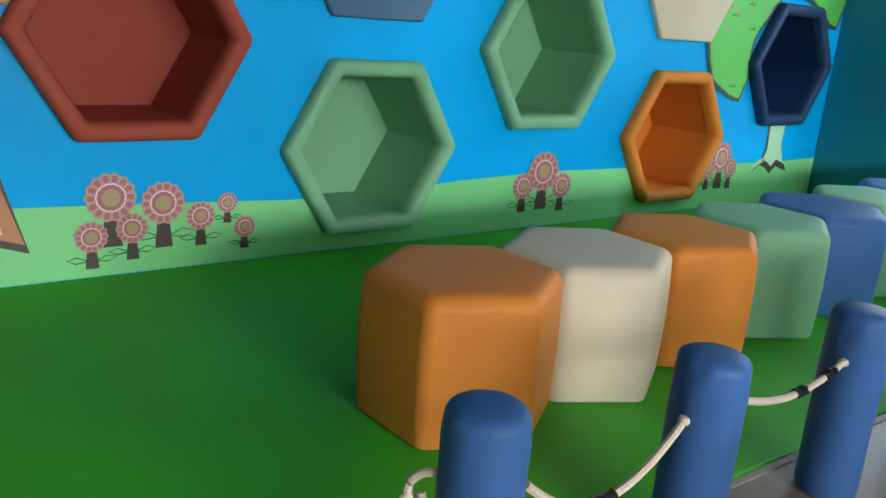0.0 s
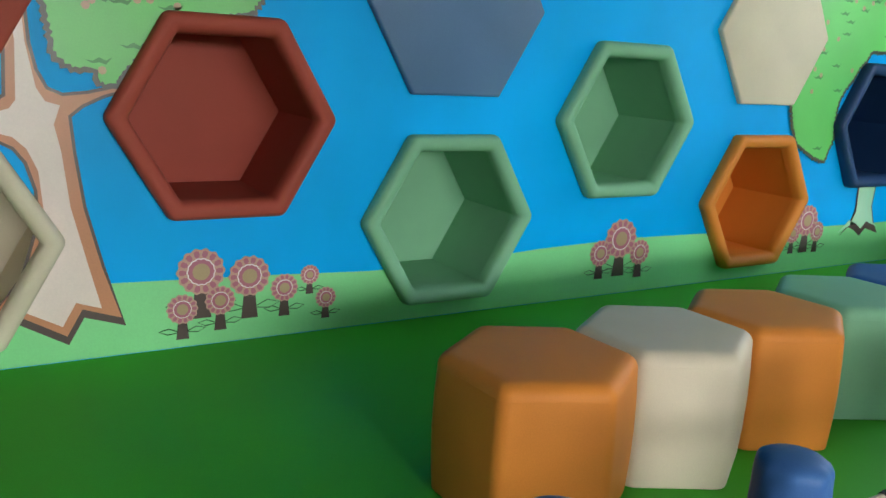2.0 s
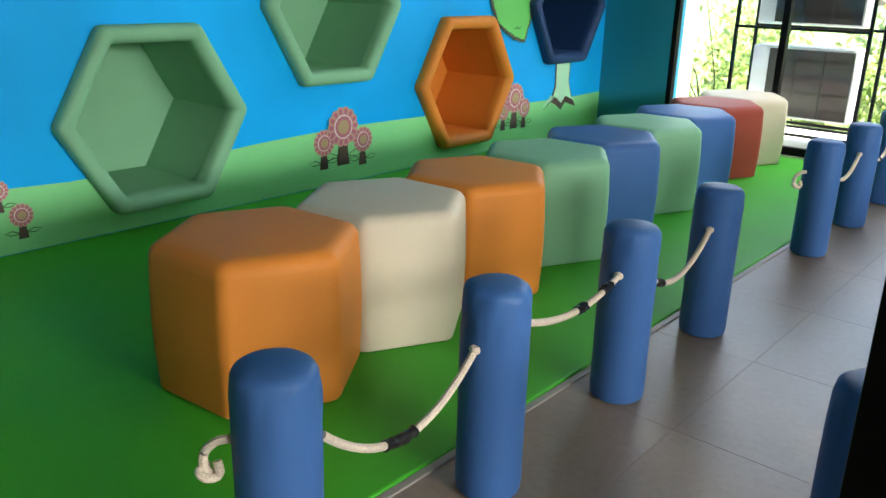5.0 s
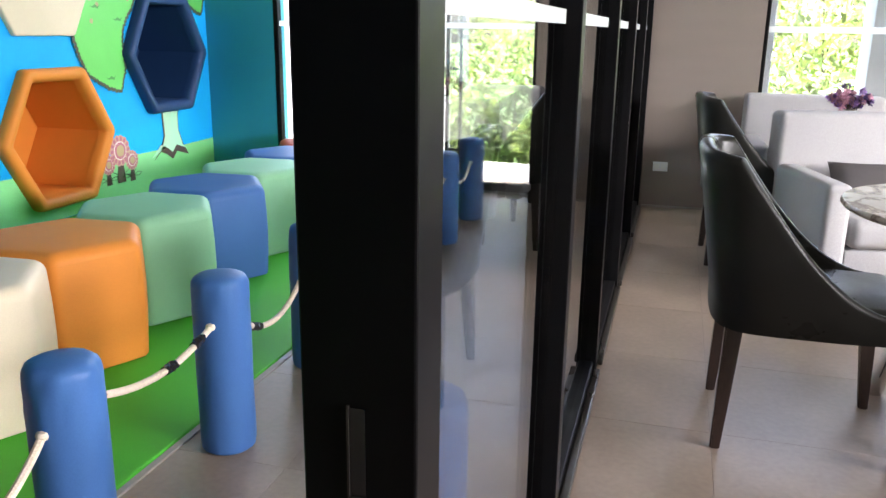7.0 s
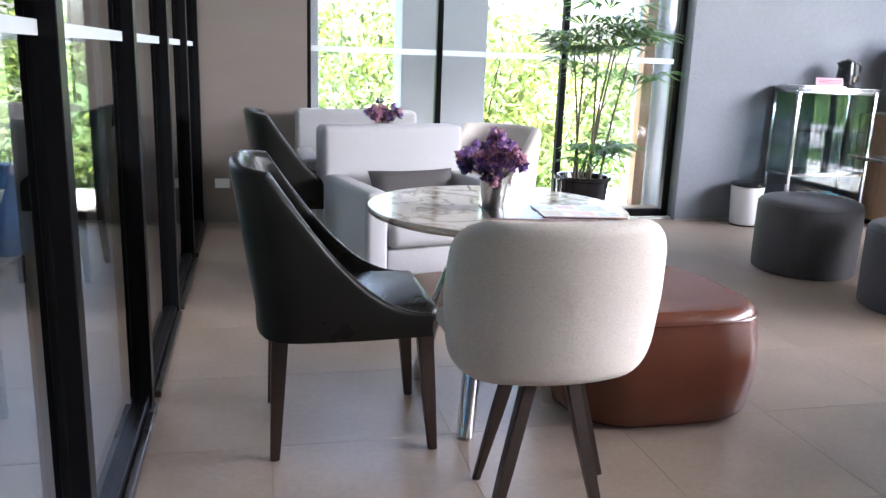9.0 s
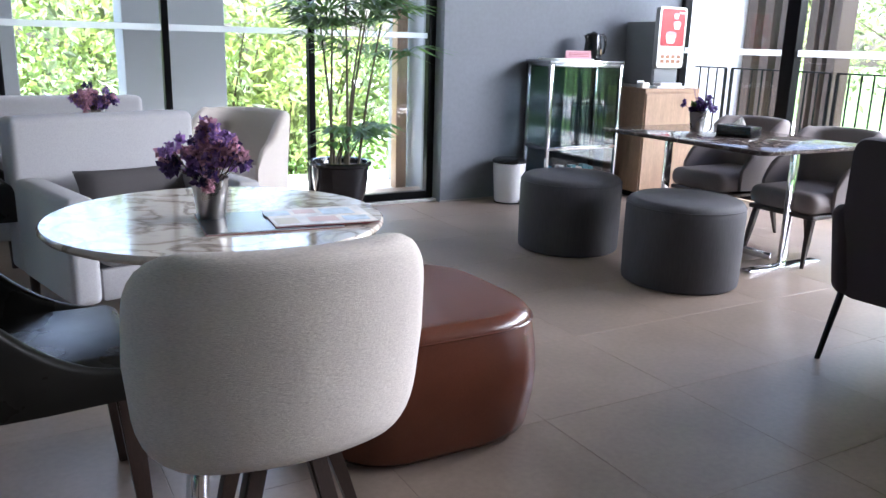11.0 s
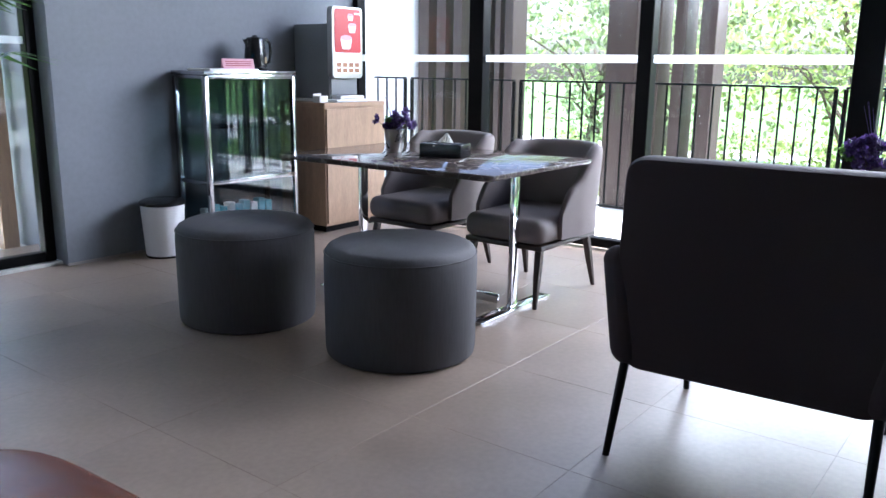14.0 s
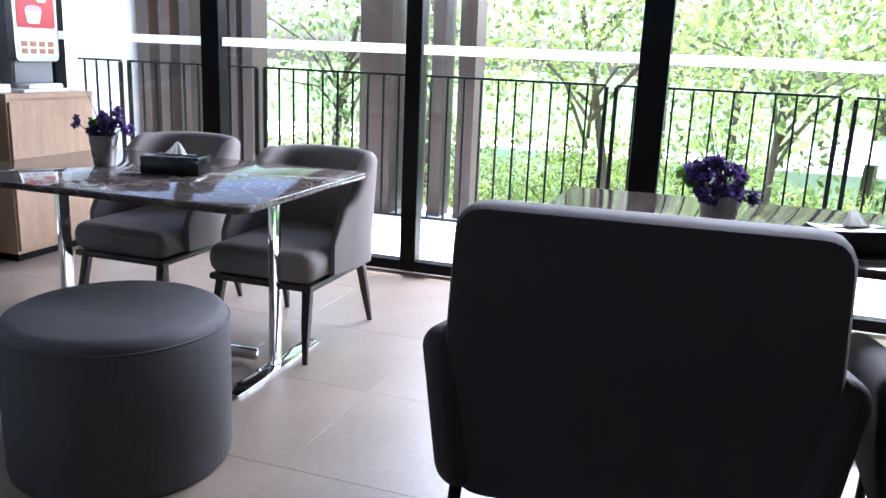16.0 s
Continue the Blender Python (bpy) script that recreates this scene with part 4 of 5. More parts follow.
for px, py in (POSTS[0], POSTS[4]):
    rl = thing("rope_loop", "knotted off-white rope end at a padded post", "rope", (px - 0.052, py - 0.064, 0.395), 0, "rope ends")
    part("cord", tube(bowed([(0.012, 0.012, 0.004), (-0.012, -0.020, 0.004), (-0.030, -0.038, -0.018), (-0.032, -0.042, -0.045), (-0.020, -0.036, -0.066), (-0.006, -0.026, -0.058), (-0.012, -0.026, -0.036)]), 0.0088, 8), M["rope"], rl)
    part("knot", tube(bowed([(-0.036, -0.030, -0.048), (-0.030, -0.054, -0.054), (-0.014, -0.048, -0.064), (-0.010, -0.026, -0.066), (-0.026, -0.026, -0.058)]), 0.0085, 8), M["rope"], rl)

# ---- lounge: seats ----
def dining_chair(x, y, turn):
    t = thing("dining_chair", "dark green-black leather dining chair with tapered wooden legs", "chair", (x, y, 0), turn, "dark leather dining chairs")
    W, D = 0.255, 0.29
    def path(s, z):
        # plan: from the front end of one side round the back to the other front end
        lean = -0.16 * max(0.0, z - 0.45)
        u = s * 2 - 1
        e = 4.0
        if abs(u) > 0.42:
            k = (abs(u) - 0.42) / 0.58
            p = (-0.10 + k * 0.34, math.copysign(W - 0.005 * k, u))
            n = (0, math.copysign(1, u))
        else:
            a = u / 0.42 * math.pi / 2
            c, s_ = math.cos(a), math.sin(a)
            rr = 1 / ((abs(c) ** e + abs(s_) ** e) ** (1 / e))
            p = (-0.10 - 0.17 * rr * c, W * rr * s_)
            n = Vector((-c, s_, 0)).normalized()
        return (p[0] + lean, p[1]), (n[0], n[1])
    def hi(s):
        u = abs(s * 2 - 1)
        if u < 0.30:
            return 0.93 - 0.02 * (u / 0.3) ** 2
        k = (u - 0.30) / 0.70
        return 0.475 + 0.435 * (1 - k) ** 2.1
    lo = lambda s: 0.40 + 0.0 * s
    part("shell", shell(path, lo, hi, 0.05), M["leather_dark"], t)
    part("seat_base", box(-0.25, 0.25, -0.235, 0.235, 0.395, 0.425, 0.012), M["leather_dark"], t)
    part("seat", box(-0.235, 0.27, -0.228, 0.228, 0.42, 0.49, 0.035, 4), M["leather_dark"], t, "padded leather seat")
    for sx, sy in ((0.225, 0.20), (0.225, -0.20), (-0.225, 0.20), (-0.225, -0.20)):
        fx = sx * 1.15 if sx > 0 else sx - 0.02
        part("leg", leg((sx, sy, 0.40), (fx, sy * 1.1, 0), 0.036, 0.021, True), M["dark_wood"], t)
    return t


dining_chair(4.26, 1.985, 0)
dining_chair(4.28, 4.12, 3)


def tub_chair(x, y, turn, cloth, label, group, w=0.50, d=0.50, top=0.80, arm=0.64, seat_z=0.45, leg_m="dark_wood", trim=True):
    t = thing("tub_chair", label, "chair", (x, y, 0), turn, group)
    W = w / 2
    def path(s, z):
        lean = -0.13 * max(0.0, z - seat_z)
        u = s * 2 - 1
        if abs(u) > 0.62:
            k = (abs(u) - 0.62) / 0.38
            p = (-0.02 + k * (d * 0.36), math.copysign(W, u))
            n = (0, math.copysign(1, u))
        else:
            a = u / 0.62 * math.pi / 2
            c, s_ = math.cos(a), math.sin(a)
            e = 2.8
            rr = 1 / ((abs(c) ** e + abs(s_) ** e) ** (1 / e))
            p = (-0.02 - d * 0.46 * rr * c, W * rr * s_)
            n = Vector((-c, s_, 0)).normalized()
        return (p[0] + lean, p[1]), (n[0], n[1])
    def hi(s):
        u = abs(s * 2 - 1)
        if u < 0.42:
            return top - 0.01 * (u / 0.42) ** 2
        k = min(1, (u - 0.42) / 0.42)
        k = k * k * (3 - 2 * k)
        q = max(0.0, (u - 0.8) / 0.2)
        return top - (top - arm) * k - 0.12 * q * q
    part("back", shell(path, lambda s: 0.33, hi, 0.065), M[cloth], t)
    part("seat", box(-d * 0.46, d * 0.60, -W + 0.012, W - 0.012, 0.31, seat_z, 0.055, 4), M[cloth], t, "thick padded seat")
    part("seat_rail", box(-d * 0.44, d * 0.57, -W + 0.02, W - 0.02, 0.285, 0.312, 0.008), M[leg_m], t)
    for sx in (d * 0.50, -d * 0.36):
        for sy in (W - 0.055, -W + 0.055):
            part("leg", leg((sx, sy, 0.29), (sx * 1.10 + (0.03 if sx > 0 else -0.05), sy * 1.1, 0), 0.026, 0.014, True), M[leg_m], t)
    return t


LAB = "taupe velvet tub chair with dark tapered legs at the marble table"
tub_chair(8.675, 2.995, 180, "taupe", LAB, "taupe tub chairs", 0.50, 0.56, 0.78, 0.585, 0.437)
tub_chair(8.725, 3.715, 180, "taupe", LAB, "taupe tub chairs", 0.50, 0.56, 0.785, 0.59, 0.437)
tub_chair(5.52, 4.72, 222, "cream_cloth", "cream fabric tub chair near the garden window", "", 0.58, 0.54, 0.80, 0.62)


def dense(pts, step):
    """Split the long edges of a closed outline."""
    res = []
    for p, q in zip(pts, pts[1:] + pts[:1]):
        p, q = Vector(p), Vector(q)
        k = max(1, int((q - p).length / step))
        res += [tuple(p.lerp(q, i / k)) for i in range(k)]
    return res


def linen_chair(x, y, turn):
    """Wide curved back panel on four splayed legs."""
    t = thing("linen_chair", "cream linen dining chair with a wide rounded back", "chair", (x, y, 0), turn)
    loops = []
    W, H0, H1 = 0.290, 0.455, 0.876
    out = round_poly([(-W * 0.93, H0), (W * 0.93, H0), (W, (H0 + H1) / 2), (W * 0.97, H1), (-W * 0.97, H1), (-W, (H0 + H1) / 2)], 0.115, 8)
    out = dense(out, 0.03)
    cz = (H0 + H1) / 2
    def bent(p, off, k):
        px, pz = p[0] * k, cz + (p[1] - cz) * k
        return (px, off + 0.095 * (px / W) ** 2 - 0.10 * (pz - 0.45) - 0.135, pz)
    for off, k in ((-0.046, 0.04), (-0.047, 0.25), (-0.047, 0.5), (-0.046, 0.72), (-0.044, 0.86), (-0.038, 0.935), (-0.027, 0.978), (-0.010, 0.998), (0.008, 1.0), (0.024, 0.985), (0.036, 0.955), (0.043, 0.90), (0.046, 0.8), (0.046, 0.5), (0.046, 0.25), (0.046, 0.04)):
        loops.append([bent(p, off, k) for p in out])
    part("backrest", loft(loops), M["cream_cloth"], t, "curved linen backrest")
    part("seat", box(-0.24, 0.24, -0.13, 0.26, 0.492, 0.55, 0.028, 4), M["cream_cloth"], t)
    part("seat_frame", box(-0.15, 0.15, -0.10, 0.14, 0.478, 0.491, 0.004), M["dark_wood"], t)
    for a, b2 in (((-0.06, -0.10), (-0.20, -0.20)), ((0.035, -0.10), (0.13, -0.22)), ((-0.03, 0.10), (-0.10, 0.22)), ((0.10, 0.06), (0.285, 0.19))):
        part("leg", leg((*a, 0.485), (*b2, 0), 0.027, 0.016, True), M["dark_wood"], t)
    return t


linen_chair(4.71, 1.33, 0)


def box_armchair(x, y, turn, label, cushion=True):
    t = thing("armchair", label, "armchair", (x, y, 0), turn)
    part("backrest", box(-0.43, 0.43, 0.28, 0.44, 0.16, 0.86, 0.035, 4), M["white_cloth"], t)
    for s in (-1, 1):
        part("arm", box(s * 0.43 - (0.0 if s < 0 else 0.12), s * 0.43 + (0.12 if s < 0 else 0.0), -0.36, 0.276, 0.16, 0.60, 0.03, 4), M["white_cloth"], t)
    part("seat_base", box(-0.306, 0.306, -0.34, 0.276, 0.16, 0.30, 0.02), M["white_cloth"], t)
    part("seat_cushion", box(-0.303, 0.303, -0.37, 0.274, 0.302, 0.44, 0.05, 4), M["white_cloth"], t, "loose seat cushion")
    for sx in (-0.36, 0.36):
        for sy in (-0.28, 0.36):
            part("foot", leg((sx, sy, 0.17), (sx, sy, 0), 0.024, 0.018), M["dark_wood"], t)
    return t


box_armchair(4.82, 3.66, 14, "off-white linen armchair with a square back")
box_armchair(4.68, 4.86, 0, "off-white linen armchair against the garden window")


def cushion(x, y, z, turn, tilt, w=0.46, h=0.28, th=0.11):
    b = bmesh.new()
    N = 14
    grid = [[None] * (N + 1) for _ in range(N + 1)], [[None] * (N + 1) for _ in range(N + 1)]
    for side in (0, 1):
        for i in range(N + 1):
            for j in range(N + 1):
                u, v = i / N * 2 - 1, j / N * 2 - 1
                e = ((1 - u ** 4) * (1 - v ** 4)) ** 0.6
                grid[side][i][j] = b.verts.new((u * w / 2 * (1 - 0.05 * (1 - v * v)), (th / 2 * e) * (1 if side else -1), v * h / 2 * (1 - 0.10 * (1 - u * u))))
        for i in range(N):
            for j in range(N):
                g = grid[side]
                b.faces.new((g[i][j], g[i + 1][j], g[i + 1][j + 1], g[i][j + 1]))
    bmesh.ops.remove_doubles(b, verts=b.verts[:], dist=1e-4)
    ob = single("cushion", b, M["grey_cushion"], "dark grey fabric cushion on the white armchair", "cushion")
    ob.matrix_basis = pose(x, y, z, tilt, 0, turn)


cushion(4.83, 3.80, 0.535, 14, -24, 0.52, 0.20, 0.12)

# brown leather pouf with a rounded triangular plan
tri = [(5.05, 1.76), (5.77, 1.76), (5.74, 2.52), (5.01, 2.38)]
cx, cy = 5.40, 2.10
outline = lambda d: [(p[0], p[1]) for p in round_poly([((a - cx) * (1 - d * 2.6), (b2 - cy) * (1 - d * 2.6)) for a, b2 in tri], 0.25 - d * 0.4, 10)]
lp = thing("leather_pouf", "brown leather rounded triangular pouf by the round table", "pouf", (cx, cy, 0))
part("cover", soft_prism(outline, 0.0, 0.425, 0.045, 6, 0.018, 0.05), M["leather_brown"], lp)
sm = [Vector((p[0], p[1], 0.388)) for p in outline(-0.001)]
part("piping", tube(sm + sm[:1], 0.004, 6), M["leather_brown"], lp, "stitched leather piping")


def drum(x, y):
    t = thing("drum_stool", "charcoal velvet drum stool beside the marble table", "stool", (x, y, 0), 0, "charcoal drum stools")
    prof = [(0, 0.0), (0.295, 0.0), (0.308, 0.008), (0.312, 0.03), (0.314, 0.21), (0.314, 0.395), (0.310, 0.428), (0.298, 0.447), (0.274, 0.459), (0.14, 0.467), (0, 0.468)]
    part("cover", lathe(prof, 56), M["stool_grey"], t)
    part("top_seam", tube([(0.312 * math.cos(a), 0.312 * math.sin(a), 0.425) for a in [2 * math.pi * i / 48 for i in range(49)]], 0.003, 5), M["stool_grey"], t)


drum(7.495, 2.925)
drum(7.39, 3.78)


def lounge_chair(x, y, turn):
    """High-backed armchair seen from behind: a slab back, low side arms, thin legs."""
    t = thing("lounge_chair", "dark purple-grey upholstered armchair with thin metal legs", "armchair", (x, y, 0), turn, "dark lounge armchairs")
    loops = []
    W0, W1, H0, H1 = 0.394, 0.372, 0.258, 0.915
    out = round_poly([(-W0 * 0.93, H0), (W0 * 0.93, H0), (W0, 0.48), (W0 - 0.006, 0.65), (W1, H1), (-W1, H1), (-W0 + 0.006, 0.65), (-W0, 0.48)], 0.07, 6)
    cz = 0.63
    for off, k in ((-0.055, 0.93), (-0.052, 0.975), (-0.035, 0.995), (-0.01, 1.0), (0.02, 1.0), (0.045, 0.99), (0.06, 0.96), (0.065, 0.90)):
        loops.append([(off - 0.06 * (p[1] - 0.40) + 0.035 * (p[0] / W0) ** 2, p[0] * k, cz + (p[1] - cz) * k) for p in out])
    part("backrest", loft(loops), M["dark_cloth"], t)
    for s in (-1, 1):
        a = box(-0.035, 0.58, s * 0.395 - 0.05, s * 0.395 + 0.05, 0.262, 0.638, 0.05, 5)
        for v in a.verts:
            if v.co.z < 0.50:
                v.co.y -= s * 0.045 * (0.50 - v.co.z) / 0.225
            else:
                v.co.z -= 0.10 * max(0.0, v.co.x) / 0.58
        part("arm", a, M["dark_cloth"], t)
    part("seat", box(0.03, 0.60, -0.340, 0.340, 0.315, 0.47, 0.045, 4), M["dark_cloth"], t)
    part("seat_frame", box(0.03, 0.56, -0.30, 0.30, 0.285, 0.316, 0.006), M["black_metal"], t)
    for sx, sy in ((0.03, 0.35), (0.03, -0.35), (0.54, 0.32), (0.54, -0.32)):
        part("leg", leg((sx, sy, 0.37 if sx < 0.1 else 0.31), (sx - (0.13 if sx < 0.1 else -0.03), sy * 1.02, 0), 0.016, 0.011), M["black_metal"], t)
    return t


lounge_chair(7.285, 1.463, 3)
lounge_chair(7.40, 0.555, 0)


# ---- lounge: tables ----
def round_table(x, y, R, z, label, legs):
    t = thing("round_table", label, "table", (x, y, 0), 0, "round marble tables")
    part("tabletop", lathe([(0, z - 0.028), (R - 0.022, z - 0.028), (R - 0.008, z - 0.022), (R, z - 0.012), (R - 0.001, z - 0.005), (R - 0.006, z), (0, z)], 72), M["marble_white"], t, "polished white-grey marble top")
    part("under_plate", lathe([(0, z - 0.045), (0.16, z - 0.045), (0.16, z - 0.0285), (0, z - 0.0285)], 24), M["black_metal"], t)
    for fx, fy in legs:
        n = Vector((fx, fy)).normalized() * 0.10
        part("leg", tube([(n.x, n.y, z - 0.046), (fx * 0.6 + n.x * 0.4, fy * 0.6 + n.y * 0.4, z * 0.45), (fx, fy, 0.0)], 0.026, 14, r_end=0.030), M["chrome"], t, "chrome tube leg")


round_table(4.80, 2.09, 0.46, 0.742, "round white marble table on chrome legs", [(-0.155, -0.265), (0.24, -0.03), (-0.22, 0.26)])
round_table(4.72, 4.47, 0.29, 0.735, "round white marble table by the garden window", [(-0.19, -0.16), (0.16, -0.18), (-0.02, -0.03)])


def marble_table(x0, x1, y0, y1, z, label):
    t = thing("marble_table", label, "table", ((x0 + x1) / 2, (y0 + y1) / 2, 0), 0, "rectangular marble tables")
    hx, hy = (x1 - x0) / 2, (y1 - y0) / 2
    out = round_poly([(-hx, -hy), (hx, -hy), (hx, hy), (-hx, hy)], 0.05, 6)
    part("tabletop", loft([[(p[0] * k, p[1] * k, zz) for p in out] for k, zz in ((0.985, z - 0.025), (0.997, z - 0.018), (1, z - 0.008), (0.998, z - 0.002), (0.994, z))]), M["marble_brown"], t, "dark brown polished marble top")
    for s in (-1, 1):
        yy = s * (hy - 0.17)
        part("leg", box(-0.028, 0.028, yy - 0.012, yy + 0.012, 0.014, z - 0.04, 0.004), M["chrome"], t, "flat chrome leg")
        part("floor_bar", box(-0.31, 0.31, yy - 0.035, yy + 0.035, 0.0, 0.013, 0.003), M["chrome"], t, "chrome floor bar")
        part("top_bar", box(-0.30, 0.30, yy - 0.03, yy + 0.03, z - 0.04, z - 0.0255, 0.002), M["chrome"], t)
    part("glass_panel", box(-0.006, 0.006, -hy + 0.25, hy - 0.25, 0.014, 0.06, 0.002), M["chrome"], t)


marble_table(7.80, 8.74, 2.70, 4.03, 0.716, "dark brown marble dining table on chrome pedestals")
marble_table(7.92, 8.86, 0.555, 1.885, 0.716, "dark brown marble table by the balcony window")


# ---- lounge: small things on tables ----
def petals(n, c, r, size, seed):
    rng = np.random.default_rng(seed)
    v, f = leaf_cloud(n, c, r, size, rng, 0.0, 0.8)
    return v, f


def vase(x, y, z, dry, s=1.0, seed=1, tall=0.125, slim=1.0):
    t = thing("flower_pot", "tin pot of dried purple and pink flowers on a table" if dry else "tin pot of purple artificial flowers on a table", "flower pot", (x, y, z))
    h = tall * s
    q = s * slim
    part("pot", lathe([(0, 0.0), (0.040 * q, 0), (0.043 * q, 0.006), (0.050 * q, h * 0.5), (0.057 * q, h - 0.005), (0.060 * q, h), (0.057 * q, h + 0.002), (0.053 * q, h - 0.004), (0.045 * q, h * 0.6), (0, h * 0.6)], 28), M["tin"], t, "galvanised tin pot")
    rng = np.random.default_rng(seed)
    b = bmesh.new()
    heads = []
    for i in range(26):
        e = Vector(rng.normal(size=3)).normalized() * (rng.random() ** 0.4) * 0.098 * s
        e = Vector((e.x * 1.08, e.y * 1.08, h + max(0.004, (0.058 if dry else 0.045) * s + e.z * 0.6)))
        heads.append(e)
        tube([(e.x * 0.15, e.y * 0.15, h * 0.62), (e.x * 0.5, e.y * 0.5, h + 0.005), tuple(e)], 0.0016, 4, b)
    part("stems", b, M["stem"], t)
    for k, mname, cnt in ((0, "flower_purple", 6 if dry else 11), (1, "flower_mauve" if dry else "flower_violet", 14 if dry else 8), (2, "flower_pink" if dry else "palm_leaf", 13 if dry else 2)):
        vs, fs, o = [], [], 0
        for i in range(cnt):
            e = heads[(i * 3 + k) % len(heads)]
            v, f = petals(80, (e.x, e.y, e.z), (0.030 * s,) * 3, 0.017 * s, seed * 50 + k * 20 + i)
            vs.append(v)
            fs.append(f + o)
            o += len(v)
        me = raw_mesh("blossoms", np.concatenate(vs), np.concatenate(fs), M[mname])
        ob = new("blossoms", me)
        ob.parent = t
    if not dry:
        b = bmesh.new()
        for i in range(6):
            a = rng.random() * 6.28
            tube([(0, 0, h), (0.03 * math.cos(a), 0.03 * math.sin(a), h + 0.10), (0.06 * math.cos(a), 0.06 * math.sin(a), h + 0.17 + 0.05 * rng.random())], 0.0018, 4, b, 0.0006)
        part("sprigs", b, M["flower_violet"], t)


vase(4.77, 2.05, 0.742, True, 1.08, 3, 0.105, 0.80)
vase(4.76, 4.45, 0.735, True, 1.0, 4, 0.105, 0.80)
vase(8.29, 3.65, 0.716, False, 0.95, 5)
vase(8.12, 1.33, 0.716, False, 1.0, 6)


def tissue_box(x, y, z, turn):
    t = thing("tissue_box", "black lacquer tissue box with a white tissue", "tissue box", (x, y, z), turn, "tissue boxes")
    part("body", box(-0.115, 0.115, -0.065, 0.065, 0, 0.068, 0.005), M["black_plastic"], t)
    part("slot_rim", box(-0.075, 0.075, -0.018, 0.018, 0.0685, 0.071, 0.001), M["dark_grey_metal"], t)
    b = bmesh.new()
    N = 10
    g = [[b.verts.new(((i / N - 0.5) * 0.09 * (1 - 0.75 * j / N) + 0.012 * noise.noise((i, j, 3)), 0.014 * math.sin(i * 1.9) * (1 - j / N) + 0.02 * j / N, 0.070 + 0.048 * j / N * (1 - 0.35 * abs(i / N - 0.5)))) for j in range(N + 1)] for i in range(N + 1)]
    for i in range(N):
        for j in range(N):
            b.faces.new((g[i][j], g[i + 1][j], g[i + 1][j + 1], g[i][j + 1]))
    bmesh.ops.solidify(b, geom=b.faces[:], thickness=0.0012)
    part("tissue", b, M["paper"], t, "crumpled white tissue")


tissue_box(8.29, 3.31, 0.716, -77)
tissue_box(8.14, 0.97, 0.716, -62)


def booklet(x, y, z, turn, w, h, th, m, label):
    t = thing("magazine", label, "magazine", (x, y, z), turn, "magazines on the round table")
    part("paper_block", box(-w / 2 + 0.002, w / 2 - 0.002, -h / 2 + 0.002, h / 2 - 0.002, 0.001, th - 0.001), M["paper"], t, smooth=False)
    part("cover", box(-w / 2, w / 2, -h / 2, h / 2, th - 0.001, th, 0), M[m], t, "printed cover", smooth=False)
    if m == "magazine":
        for px, py, a, c, mm in ((-0.11, 0.05, 0.035, 0.03, "print_blue"), (-0.03, 0.06, 0.03, 0.025, "petal_pale"), (0.06, 0.045, 0.045, 0.04, "print_blue"), (-0.10, -0.05, 0.03, 0.035, "petal_core"), (0.0, -0.045, 0.04, 0.03, "petal_pale"), (0.09, -0.055, 0.035, 0.03, "print_blue")):
            part("printed_picture", box(px - a, px + a, py - c, py + c, th + 0.0002, th + 0.0005), M[mm], t, "printed picture", smooth=False)
    part("back_cover", box(-w / 2, w / 2, -h / 2, h / 2, 0, 0.001, 0), M["red_edge"], t, smooth=False)


booklet(4.90, 1.955, 0.7425, -6, 0.36, 0.25, 0.005, "black_plastic", "dark magazine with red edges on the round table")
booklet(5.04, 1.94, 0.748, -7, 0.28, 0.215, 0.004, "magazine", "colourful printed magazine on the round table")

# ---- lounge: plant ----
pl = thing("potted_palm", "tall potted lady palm in a glazed black pot", "plant", (6.375, 5.06, 0))
part("saucer", lathe([(0, 0), (0.155, 0), (0.178, 0.012), (0.185, 0.03), (0.178, 0.046), (0.165, 0.05), (0.178, 0.056), (0.183, 0.072), (0.175, 0.088), (0.150, 0.094), (0, 0.094)], 40), M["pot_black"], pl, "black glazed saucer")
part("pot", lathe([(0, 0.095), (0.13, 0.095), (0.150, 0.11), (0.178, 0.20), (0.192, 0.30), (0.196, 0.365), (0.198, 0.38), (0.215, 0.388), (0.218, 0.405), (0.208, 0.416), (0.190, 0.412), (0.180, 0.37), (0, 0.37)], 44), M["pot_black"], pl, "glossy black glazed pot")
part("soil", lathe([(0, 0.382), (0.1, 0.380), (0.182, 0.374), (0.182, 0.371), (0, 0.371)], 24), M["soil"], pl)
rng = np.random.default_rng(11)
palm_v, palm_f = [], []


def fan(c, d, L, n=7):
    """A palmate leaf: narrow leaflets spreading from one point."""
    d = Vector(d).normalized()
    side = d.cross(Vector((0, 0, 1))).normalized()
    up = side.cross(d)
    for i in range(n):
        a = (i / (n - 1) - 0.5) * 2.1
        w = (d * math.cos(a) + side * math.sin(a)).normalized()
        q = w.cross(up).normalized() * 0.019
        l = L * (0.75 + 0.35 * math.cos(a)) * (0.9 + 0.2 * rng.random())
        k = len(palm_v)
        c0 = Vector(c)
        p1, p2 = c0 + w * l * 0.5 + up * 0.03, c0 + w * l - Vector((0, 0, l * 0.16))
        palm_v.extend([c0, p1 + q, p2, p1 - q])
        palm_f.append((k, k + 1, k + 2, k + 3))


